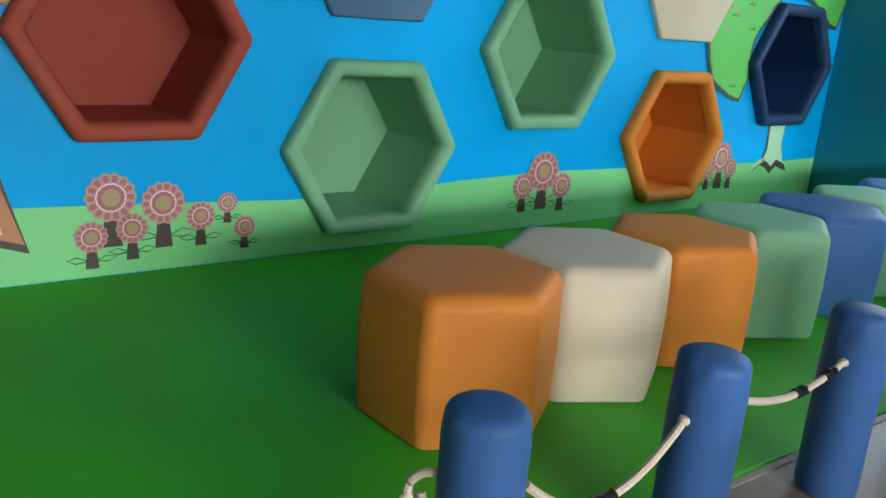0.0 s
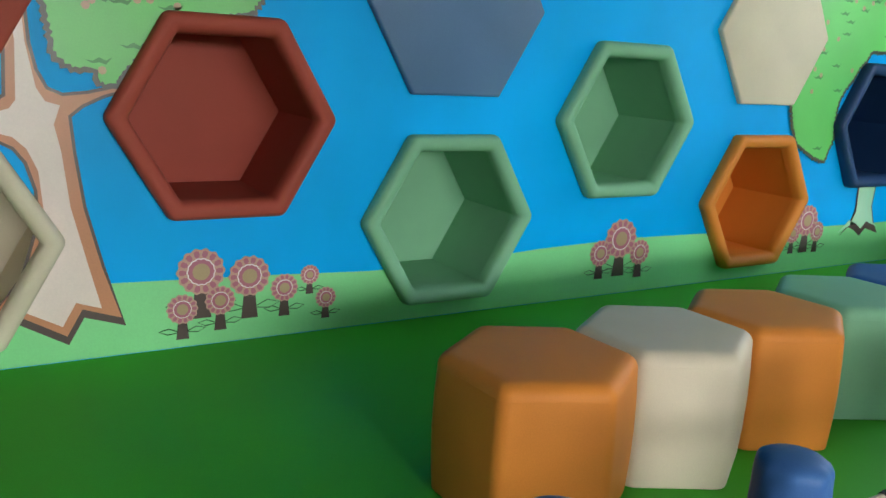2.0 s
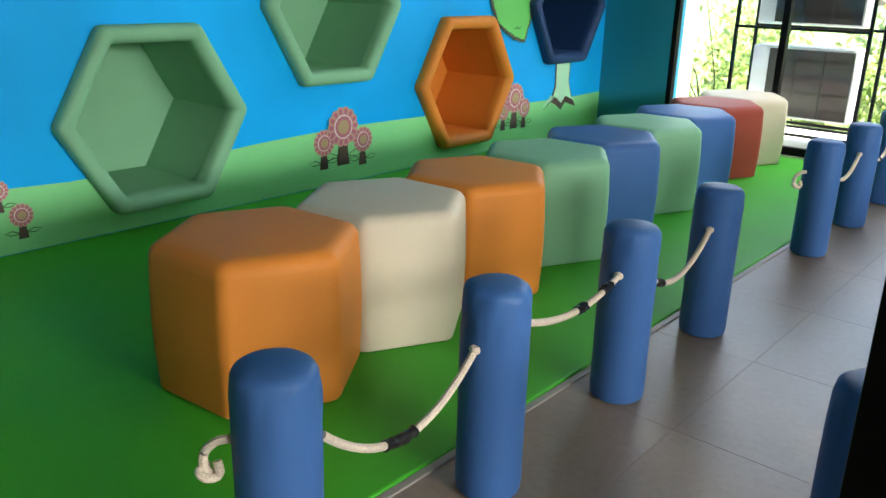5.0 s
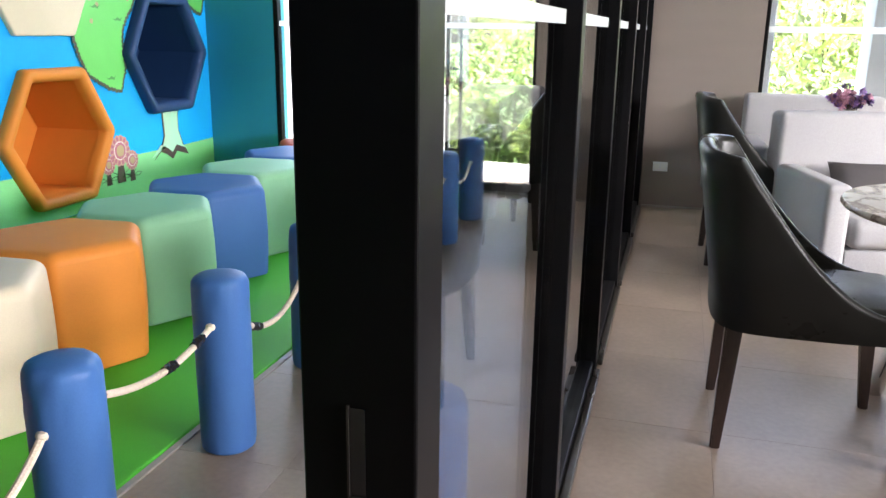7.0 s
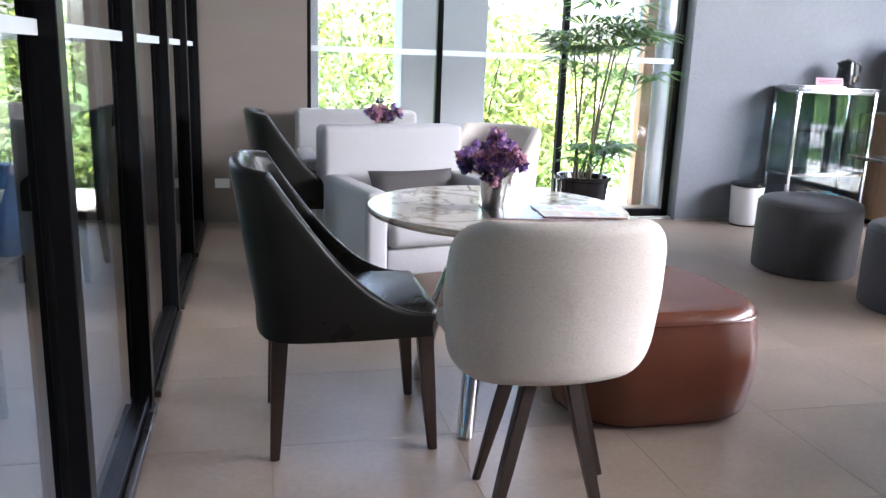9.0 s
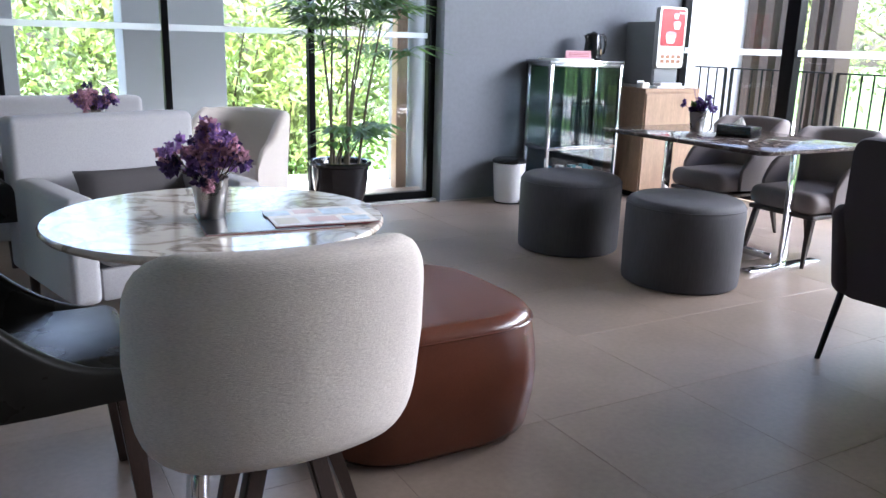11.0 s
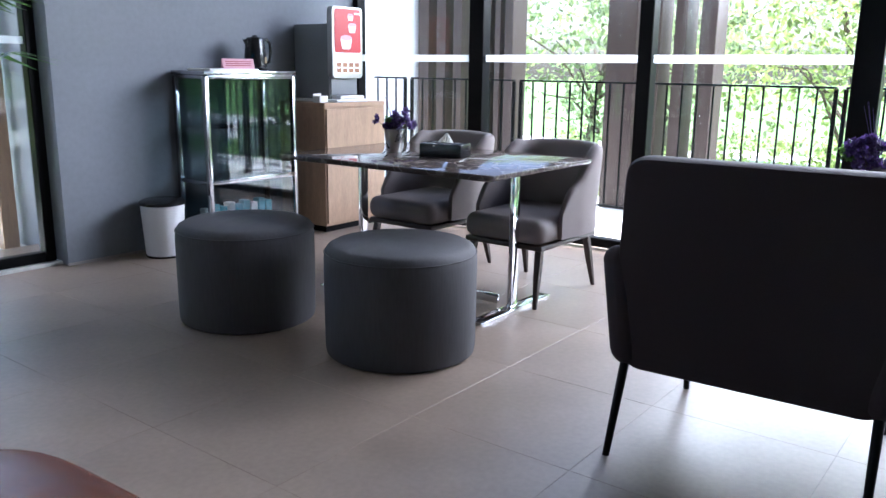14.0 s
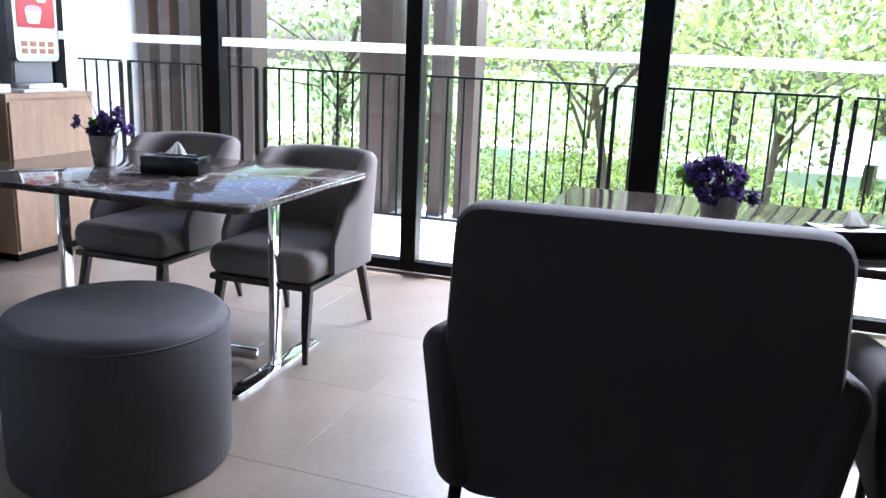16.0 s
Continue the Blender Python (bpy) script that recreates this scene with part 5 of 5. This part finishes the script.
for i in range(9):
    a, r = i * 2.4, 0.03 + 0.10 * rng.random()
    H = (1.18 + 0.42 * rng.random()) if i < 6 else 0.47 + 0.10 * rng.random()
    x, y = r * math.cos(a), r * math.sin(a)
    tx, ty = x + 0.20 * (rng.random() - 0.5) + 0.08 * math.cos(a), y + 0.12 * (rng.random() - 0.5) - 0.06
    H = max(H, 0.45)
    part("stem", tube([(x, y, 0.36), (x * 0.6 + tx * 0.4, y * 0.6 + ty * 0.4, 0.36 + (H - 0.36) * 0.5), (tx, ty, H)], 0.011, 8, r_end=0.006), M["stem"], pl)
    for k in range(7 if i < 6 else 4):
        b_ = rng.random() * 6.28
        z = H - 0.34 * rng.random() * (1 if i < 6 else 0.25)
        e = Vector((math.cos(b_), math.sin(b_), 0.5 + 0.5 * rng.random()))
        ln = 0.10 + 0.13 * rng.random()
        c = Vector((tx, ty, z)) + e.normalized() * ln
        c.y = min(c.y, 0.16)
        part("leaf_stalk", tube([(tx, ty, z - 0.02), tuple(c)], 0.0028, 4), M["palm_leaf"], pl)
        if c.y > 0.02 and e.y > 0.1:
            e.y = 0.0
        fan(c, (e.x, e.y, 0.25), (0.30 if i < 6 else 0.22) + 0.08 * rng.random())
ob = new("leaves", raw_mesh("leaves", palm_v, palm_f, M["palm_leaf"]))
ob.parent = pl
tagged(ob, "dark green fan-shaped leaves")

# ---- lounge: service corner ----
pb = thing("pedal_bin", "white plastic pedal bin with a black lid", "bin", (7.855, 5.15, 0), 0)
part("body", lathe([(0, 0.012), (0.108, 0.012), (0.112, 0.02), (0.122, 0.18), (0.130, 0.318), (0.128, 0.32), (0, 0.32)], 36), M["white_plastic"], pb)
part("base_ring", lathe([(0, 0), (0.112, 0), (0.114, 0.011), (0, 0.0115)], 36), M["black_plastic"], pb)
part("lid", lathe([(0, 0.322), (0.134, 0.322), (0.137, 0.33), (0.134, 0.342), (0.115, 0.352), (0, 0.356)], 36), M["black_plastic"], pb, "black domed lid")
part("pedal", box(0.02, 0.085, -0.155, -0.112, 0.014, 0.03, 0.004), M["black_plastic"], pb)

vc = thing("glass_cabinet", "chrome-framed glass display cabinet against the grey wall", "cabinet", (0, 0, 0))
X0, X1, Y0, Y1, ZT = 8.09, 8.82, 4.99, 5.32, 1.115
for x in (X0, X1 - 0.03):
    for y in (Y0, Y1 - 0.03):
        part("post", box(x, x + 0.03, y, y + 0.03, 0, ZT - 0.03, 0.003), M["steel_dark"], vc)
for z in (0.10, 0.42, 1.07):
    for y in (Y0 + 0.003, Y1 - 0.027):
        part("rail", box(X0 + 0.03, X1 - 0.03, y, y + 0.024, z, z + 0.024, 0.002), M["steel_dark"], vc)
    for x in (X0 + 0.003, X1 - 0.027):
        part("rail", box(x, x + 0.024, Y0 + 0.03, Y1 - 0.03, z, z + 0.024, 0.002), M["steel_dark"], vc)
part("top", box(X0 - 0.004, X1 + 0.004, Y0 - 0.004, Y1 + 0.004, 1.0945, 1.118, 0.003), M["steel_dark"], vc)
for z in (0.12, 0.44, 0.76):
    part("shelf", box(X0 + 0.032, X1 - 0.032, Y0 + 0.032, Y1 - 0.032, z + 0.006, z + 0.014), M["glass_cab"], vc, smooth=False)
part("side_glass", box(X0 + 0.010, X0 + 0.015, Y0 + 0.031, Y1 - 0.031, 0.125, 1.07), M["glass_cab"], vc, smooth=False)
part("side_glass", box(X1 - 0.015, X1 - 0.010, Y0 + 0.031, Y1 - 0.031, 0.125, 1.07), M["glass_cab"], vc, smooth=False)
part("front_glass", box(X0 + 0.031, X1 - 0.031, Y0 + 0.010, Y0 + 0.015, 0.125, 1.07), M["glass_cab"], vc, smooth=False)
part("back_glass", box(X0 + 0.031, X1 - 0.031, Y1 - 0.014, Y1 - 0.006, 0.125, 1.07), M["glass_cab"], vc, smooth=False)
for i in range(9):
    x = X0 + 0.07 + i * 0.062
    single("drink_carton", box(-0.025, 0.025, -0.03, 0.03, 0, 0.12 + 0.02 * (i % 2), 0.003), M["teal_print" if i % 3 else "paper"], "small teal and white carton on the cabinet shelf", "carton", (x, 5.14, 0.134), 0, "cartons in the cabinet")

single("serving_tray", box(-0.19, 0.19, -0.12, 0.12, 0, 0.014, 0.006), M["white_plastic"], "white plastic tray on the glass cabinet", "tray", (8.34, 5.13, 1.118), 0)
cd = thing("tent_card", "pink printed tent card on the cabinet", "card", (8.40, 5.06, 1.132), -16)
for s in (-1, 1):
    b = box(-0.105, 0.105, -0.001, 0.001, 0.0, 0.062)
    for v in b.verts:
        v.co.y += s * 0.022 * (1 - v.co.z / 0.062)
    part("leaf", b, M["pink_paper"], cd, smooth=False)
for z in (0.018, 0.030, 0.042):
    b = box(-0.085, 0.085, -0.0240, -0.0232, z, z + 0.004)
    for v in b.verts:
        v.co.y += 0.022 * (v.co.z / 0.062)
    part("print_line", b, M["red_edge"], cd, smooth=False)

kt = thing("kettle", "black electric kettle with a looped handle", "kettle", (8.61, 5.14, 1.118))
part("base", lathe([(0, 0), (0.078, 0), (0.080, 0.012), (0.07, 0.02), (0, 0.021)], 30), M["black_plastic"], kt)
part("body", lathe([(0, 0.022), (0.070, 0.022), (0.074, 0.03), (0.070, 0.11), (0.062, 0.185), (0.060, 0.20), (0, 0.20)], 32), M["black_plastic"], kt)
part("lid", lathe([(0, 0.201), (0.058, 0.201), (0.052, 0.213), (0.02, 0.219), (0.012, 0.228), (0, 0.23)], 28), M["black_plastic"], kt)
part("handle", tube([(0.055, 0, 0.195), (0.098, 0, 0.205), (0.125, 0, 0.185), (0.130, 0, 0.12), (0.115, 0, 0.06), (0.068, 0, 0.045)], 0.011, 10), M["black_plastic"], kt)
part("spout", leg((-0.078, 0, 0.20), (-0.058, 0, 0.15), 0.018, 0.012), M["black_plastic"], kt)
part("gauge", box(0.020, 0.034, -0.073, -0.069, 0.05, 0.09, 0.002), M["petal_core"], kt, "yellow water gauge")

wc = thing("wood_counter", "light oak veneer service counter in the corner", "counter", (0, 0, 0))
part("body", box(8.965, 9.575, 4.87, 5.325, 0.05, 0.878, 0.002), M["oak"], wc, smooth=False)
part("plinth", box(9.00, 9.54, 4.91, 5.32, 0.0, 0.049), M["black_metal"], wc, smooth=False)
part("top", box(8.96, 9.58, 4.863, 5.328, 0.8785, 0.908, 0.003), M["oak"], wc, smooth=False)
part("door", box(8.975, 9.565, 4.857, 4.869, 0.07, 0.865, 0.002), M["oak"], wc, smooth=False)

cm = thing("coffee_machine", "grey coffee machine with a red lit poster front", "coffee machine", (0.085, 0.085, 0.908))
part("body", box(9.03, 9.315, 4.885, 5.235, 0.02, 0.535, 0.010, 3), M["grey_plastic"], cm)
part("foot_tray", box(9.01, 9.325, 4.79, 5.235, 0.0, 0.019, 0.006), M["white_plastic"], cm)
part("drip_tray", box(9.05, 9.29, 4.795, 4.884, 0.020, 0.045, 0.006), M["white_plastic"], cm, "white drip tray")
part("dispenser", box(9.04, 9.295, 4.875, 4.8845, 0.05, 0.17, 0.003), M["grey_plastic"], cm)
fd = part("front_door", loft([[(p[0], y, p[1]) for p in round_poly([(9.018, 0.165), (9.315, 0.165), (9.315, 0.65), (9.018, 0.65)], 0.035, 6)] for y in (4.884, 4.835)]), M["alu"], cm, "silver-framed poster door")
part("poster", loft([[(p[0], y, p[1]) for p in round_poly([(9.038, 0.341), (9.297, 0.341), (9.297, 0.636), (9.038, 0.636)], 0.02, 5)] for y in (4.834, 4.832)]), M["red_print"], fd, "red poster with white cups", smooth=False)
part("button_field", box(9.038, 9.297, 4.832, 4.834, 0.195, 0.338), M["white_plastic"], fd, "white button field", smooth=False)
for cxx, czz, r in ((9.195, 0.578, 0.030), (9.210, 0.505, 0.042), (9.150, 0.405, 0.060)):
    b = loft([[(p[0], y, p[1]) for p in round_poly([(cxx - r * 0.65, czz - r * 0.7), (cxx + r * 0.65, czz - r * 0.7), (cxx + r, czz + r * 0.6), (cxx - r, czz + r * 0.6)], r * 0.25, 4)] for y in (4.8318, 4.8305)])
    part("printed_cup", b, M["paper"], fd, smooth=False)
    b = loft([[(cxx + math.cos(a) * r * 0.92, y, czz + r * 0.6 + math.sin(a) * r * 0.30) for a in [2 * math.pi * i / 20 for i in range(20)]] for y in (4.8304, 4.8292)])
    part("printed_foam", b, M["pink_paper"], fd, smooth=False)
for i in range(4):
    for j in range(2):
        part("button", box(9.055 + i * 0.060, 9.095 + i * 0.060, 4.8295, 4.8318, 0.205 + j * 0.038, 0.232 + j * 0.038), M["brown_print"], fd, smooth=False)
part("small_sign", box(9.23, 9.29, 4.829, 4.8318, 0.60, 0.612), M["paper"], fd, smooth=False)
bx_ = thing("sachet_box", "small white sachet box on the counter", "box", (9.03, 4.97, 0.908), 8)
part("body", box(-0.045, 0.045, -0.03, 0.03, 0, 0.045, 0.003), M["paper"], bx_)
part("flap", box(-0.045, 0.045, 0.031, 0.034, 0.0, 0.06, 0.001), M["paper"], bx_)

ol = thing("wall_outlet", "white double wall socket on the brown wall", "socket", (3.735, 5.40, 0.30))
part("plate", box(-0.052, 0.052, -0.010, -0.0005, -0.034, 0.034, 0.003), M["white_plastic"], ol)
for s in (-0.025, 0.025):
    part("socket", box(s - 0.019, s + 0.019, -0.0125, -0.0102, -0.02, 0.02, 0.001), M["paper"], ol)

# ---- outside: balcony, railing, fins and garden ----
structure("balcony_floor", box(EAST + 0.06, 11.9, -6.0, 9.0, -0.25, -0.02), M["paving"], "pale concrete balcony floor")
structure("terrace_floor", box(-3.0, EAST + 0.05, 5.69, 7.2, -0.25, -0.03), M["paving"], "pale terrace strip under the windows")
structure("ground", box(-120, 160, -120, 160, -1.6, -1.25), M["lawn"], "sunlit lawn outside")
structure("road", box(22.0, 30.0, -60, 60, -1.26, -1.21), M["paving"], "pale road beyond the garden")
structure("path", box(13.2, 14.6, -30, 30, -1.26, -1.22), M["paving"], "pale garden path")

rail = thing("balcony_railing", "thin black metal balcony railing", "railing", (10.8, 0, 0))
for y0, y1 in ((-4.9, -3.2), (-3.12, -1.76), (-1.70, 0.66), (0.74, 1.99), (2.05, 4.45), (4.52, 5.62), (5.70, 8.4)):
    part("top_bar", box(-0.02, 0.02, y0, y1, 1.050, 1.065, 0.002), M["black_metal"], rail, smooth=False)
    part("bottom_bar", box(-0.015, 0.015, y0 + 0.014, y1 - 0.014, 0.10, 0.114, 0.002), M["black_metal"], rail, smooth=False)
    for y in (y0, y1):
        part("post", box(-0.012, 0.012, y - 0.013, y + 0.013, -0.02, 1.049, 0.002), M["black_metal"], rail, smooth=False)
    n = int((y1 - y0) / 0.112)
    for i in range(1, n):
        y = y0 + (y1 - y0) * i / n
        part("baluster", box(-0.006, 0.006, y - 0.006, y + 0.006, 0.115, 1.049), M["black_metal"], rail, smooth=False)

for y, w in ((6.04, 0.13), (5.82, 0.11), (5.62, 0.10), (5.285, 0.09), (5.155, 0.06), (5.03, 0.09), (3.60, 0.08), (3.395, 0.10), (3.17, 0.13)):
    single("facade_fin", box(-0.12, 0.12, -w / 2, w / 2, -1.25, 3.4, 0.004), M["fin_wood"], "brown timber facade fin outside the balcony", "fin", (11.60, y, 0), 0, "timber facade fins", smooth=False)
single("facade_fin", box(-0.20, 0.14, -0.13, 0.13, -1.25, 3.4, 0.006), M["fin_wood"], "wide brown timber clad facade post", "fin", (11.60, 3.865, 0), 0, "", smooth=False)
single("round_column", lathe([(0, -1.25), (0.40, -1.25), (0.40, 3.6), (0, 3.6)], 48), M["white_wall"], "round white concrete column outside", "column", (11.6, 6.55, 0))

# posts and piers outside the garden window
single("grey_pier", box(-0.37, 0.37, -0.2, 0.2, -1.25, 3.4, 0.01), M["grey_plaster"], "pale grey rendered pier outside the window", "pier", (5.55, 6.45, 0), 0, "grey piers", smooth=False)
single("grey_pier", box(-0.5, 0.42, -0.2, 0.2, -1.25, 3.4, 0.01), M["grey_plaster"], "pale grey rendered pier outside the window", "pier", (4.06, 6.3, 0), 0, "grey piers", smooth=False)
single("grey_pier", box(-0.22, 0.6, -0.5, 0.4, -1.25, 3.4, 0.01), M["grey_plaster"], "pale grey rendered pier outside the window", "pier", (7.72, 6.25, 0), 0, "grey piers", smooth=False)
single("white_pier", box(-0.30, 0.10, -0.2, 0.3, -1.25, 3.4, 0.01), M["white_wall"], "white rendered pier outside the window", "pier", (0.30, 6.1, 0), 0, "white piers", smooth=False)
single("timber_post", box(-0.05, 0.05, -0.05, 0.05, -1.25, 3.4, 0.004), M["oak"], "light timber post outside the window", "post", (7.40, 6.22, 0), 0, "", smooth=False)


def condenser(x, y, z):
    t = thing("air_conditioner", "white air conditioner unit with a dark grille outside", "air conditioner", (x, y, z), 0, "outdoor air conditioners")
    part("casing", box(-0.42, 0.40, -0.02, 0.30, 0, 0.58, 0.012), M["unit_white"], t)
    part("grille", box(-0.28, 0.385, -0.028, -0.0205, 0.02, 0.56), M["unit_dark"], t, smooth=False)
    for i in range(4):
        part("grille_bar", box(-0.28, 0.385, -0.034, -0.0285, 0.08 + i * 0.13, 0.088 + i * 0.13), M["dark_grey_metal"], t, smooth=False)
    for xx in (-0.06, 0.16):
        part("grille_bar", box(xx, xx + 0.008, -0.040, -0.0345, 0.02, 0.56), M["dark_grey_metal"], t, smooth=False)


condenser(1.42, 6.25, 0.18)
condenser(1.42, 6.25, 0.93)
rk = thing("steel_rack", "dark steel frame holding the air conditioners", "rack", (0, 0, 0))
for x in (0.86, 1.90):
    for y in (6.16, 6.60):
        part("post", box(x - 0.014, x + 0.014, y - 0.014, y + 0.014, -0.03, 1.7, 0.002), M["black_metal"], rk, smooth=False)
for z in (0.05, 0.15, 0.89):
    for y in (6.16, 6.60):
        part("bar", box(0.875, 1.885, y - 0.012, y + 0.012, z, z + 0.024, 0.002), M["black_metal"], rk, smooth=False)


# ---- outside: plants ----
def tree(x, y, z0, H, R, seed, n=5200, leaf="leaf2", size=0.16, spread=1.0, low=0.35):
    rnd = random.Random(seed)
    rg = np.random.default_rng(seed)
    t = thing("garden_tree", "leafy green garden tree with a thin trunk", "tree", (x, y, z0), rnd.uniform(0, 360), "garden trees")
    b = bmesh.new()
    lean = Vector((rnd.uniform(-0.1, 0.1), rnd.uniform(-0.1, 0.1), 0)) * H
    top = Vector((0, 0, H * 0.62)) + lean
    tube([(0, 0, 0), tuple(lean * 0.15 + Vector((0.02, 0, H * 0.22))), tuple(lean * 0.5 + Vector((-0.03, 0.02, H * 0.42))), tuple(top)], 0.055 * H / 4, 9, b, 0.025 * H / 4)
    for i in range(9):
        a = rnd.uniform(0, 6.28)
        s = lean * 0.6 + Vector((0, 0, H * rnd.uniform(0.28, 0.6)))
        e = s + Vector((math.cos(a) * R * 0.75, math.sin(a) * R * 0.75, R * rnd.uniform(0.25, 0.75)))
        tube([tuple(s), tuple(s.lerp(e, 0.5) + Vector((0, 0, 0.12 * R))), tuple(e)], 0.022 * H / 4, 6, b, 0.006)
    part("trunk", b, M["bark"], t)
    v, f = leaf_cloud(n, (lean.x * 0.7, lean.y * 0.7, H * (0.5 + low / 2)), (R * spread, R * spread, H * 0.42), size, rg)
    ob = new("crown", raw_mesh("crown", v, f, M[leaf]))
    ob.parent = t


def bush(x, y, z0, r, h, seed, n=1600, leaf="leaf", size=0.13, label="dense light green garden shrub"):
    rg = np.random.default_rng(seed)
    t = thing("garden_shrub", label, "shrub", (x, y, z0), 0, "garden shrubs")
    b = bmesh.new()
    rnd = random.Random(seed)
    for i in range(7):
        a = rnd.uniform(0, 6.28)
        e = Vector((math.cos(a) * r * 0.7, math.sin(a) * r * 0.7, h * rnd.uniform(0.6, 0.95)))
        tube([(e.x * 0.1, e.y * 0.1, 0), (e.x * 0.45, e.y * 0.45, e.z * 0.6), tuple(e)], 0.018, 5, b, 0.005)
    part("branches", b, M["bark"], t)
    v, f = leaf_cloud(n, (0, 0, h * 0.58), (r, r, h * 0.48), size, rg)
    v[:, 2] = np.maximum(v[:, 2], 0.02)
    ob = new("foliage", raw_mesh("foliage", v, f, M[leaf]))
    ob.parent = t


G = -1.25
for i, (x, y, H, R) in enumerate([(15.2, 8.6, 5.4, 1.7), (16.8, 5.4, 5.6, 1.9), (15.6, 2.6, 5.0, 1.7), (17.0, -0.4, 5.6, 2.0), (20.0, 7.0, 6.5, 2.4), (21.0, 2.4, 6.8, 2.6), (20.5, -3.0, 6.6, 2.5), (15.5, -3.4, 5.2, 1.8), (19.0, 11.5, 6.6, 2.5), (14.6, 5.9, 4.6, 1.4), (14.4, 0.9, 4.4, 1.3), (18.3, 1.2, 5.6, 1.9), (17.9, -2.4, 5.4, 1.9), (14.9, -1.2, 4.3, 1.4)]):
    tree(x, y, G, H, R, 40 + i, 4800, "leaf2" if i % 2 else "leaf", 0.098)
for i, (x, y, r, h) in enumerate([(13.0, 5.3, 0.7, 1.2), (12.9, 1.0, 0.8, 0.9), (15.4, 0.4, 0.9, 1.0), (15.2, -1.8, 0.9, 1.1), (15.6, 4.6, 1.0, 1.1), (15.3, 7.0, 1.0, 1.3), (12.8, 7.4, 0.8, 1.7), (18.2, 2.0, 1.3, 1.5), (18.4, -2.0, 1.3, 1.5), (18.0, 5.0, 1.3, 1.5), (12.9, -2.2, 0.8, 1.0), (13.2, 9.4, 1.0, 2.0), (16.6, 3.4, 1.1, 1.2), (16.9, 1.3, 1.0, 1.3), (17.2, -3.4, 1.2, 1.4), (16.4, 6.6, 1.1, 1.4), (15.9, -0.6, 0.8, 1.1), (17.6, 3.0, 1.0, 1.6)]):
    bush(x, y, G, r, h, 80 + i, 2400, "leaf", 0.08)
# planting close to the garden window and the play window
for i, (x, y, r, h) in enumerate([(4.75, 7.9, 0.8, 2.6), (6.15, 7.7, 0.8, 3.2), (6.75, 7.5, 0.7, 2.4), (6.3, 9.2, 1.2, 4.0), (4.6, 9.6, 1.3, 3.6), (7.6, 9.0, 1.1, 3.4), (3.0, 8.6, 1.0, 2.4), (5.4, 8.8, 0.9, 3.2), (1.0, 8.2, 0.9, 2.2), (2.0, 8.6, 0.9, 2.4), (-0.3, 9.0, 1.2, 2.8), (2.9, 7.6, 0.6, 1.9), (8.8, 8.6, 1.0, 2.6)]):
    bush(x, y, G, r, h, 120 + i, 2300, "leaf" if i % 3 else "leaf2", 0.11, "broad-leaved green shrub outside the window")

structure("garden_wall", box(19.4, 19.6, -9.0, 6.0, G, -0.35), M["white_wall"], "low white garden wall")
um = thing("garden_parasol", "white garden parasol beyond the balcony", "parasol", (17.5, -0.6, G))
part("pole", tube([(0, 0, 0), (0, 0, 1.75)], 0.025, 8), M["alu"], um)
part("canopy", lathe([(1.0, 1.36), (1.0, 1.38), (0.6, 1.58), (0.05, 1.78), (0, 1.79), (0, 1.76), (0.6, 1.55), (0.99, 1.36)], 16), M["white_wall"], um, smooth=False)

# ---- floor tiles ----
TILE = 0.6
tiles = tagged(new("floor"), "warm grey matt porcelain floor tiles with thin joints", "floor", "", "structure")
tile_me = finish("tile", box(0.0006, TILE - 0.0006, 0.0006, TILE - 0.0006, -0.012, 0.0, 0.0006, 1), M["tile"], False)
rest_bm = bmesh.new()
for i in range(-9, 7):
    for j in range(-11, 6):
        x, y = 6.405 + i * TILE, 2.452 + j * TILE
        if x + TILE < 2.3 or x > EAST + 0.1 or y > NORTH + 0.1 or y + TILE < SOUTH:
            continue
        if y > -1.5:
            o = new("tile", tile_me)
            o.parent = tiles
            o.location = (x, y, 0)
        else:
            box(x + 0.0007, x + TILE - 0.0007, y + 0.0007, y + TILE - 0.0007, -0.012, 0.0, bm=rest_bm)
tagged(part("tile_rest", rest_bm, M["tile"], tiles, "", False), kind="stuff")
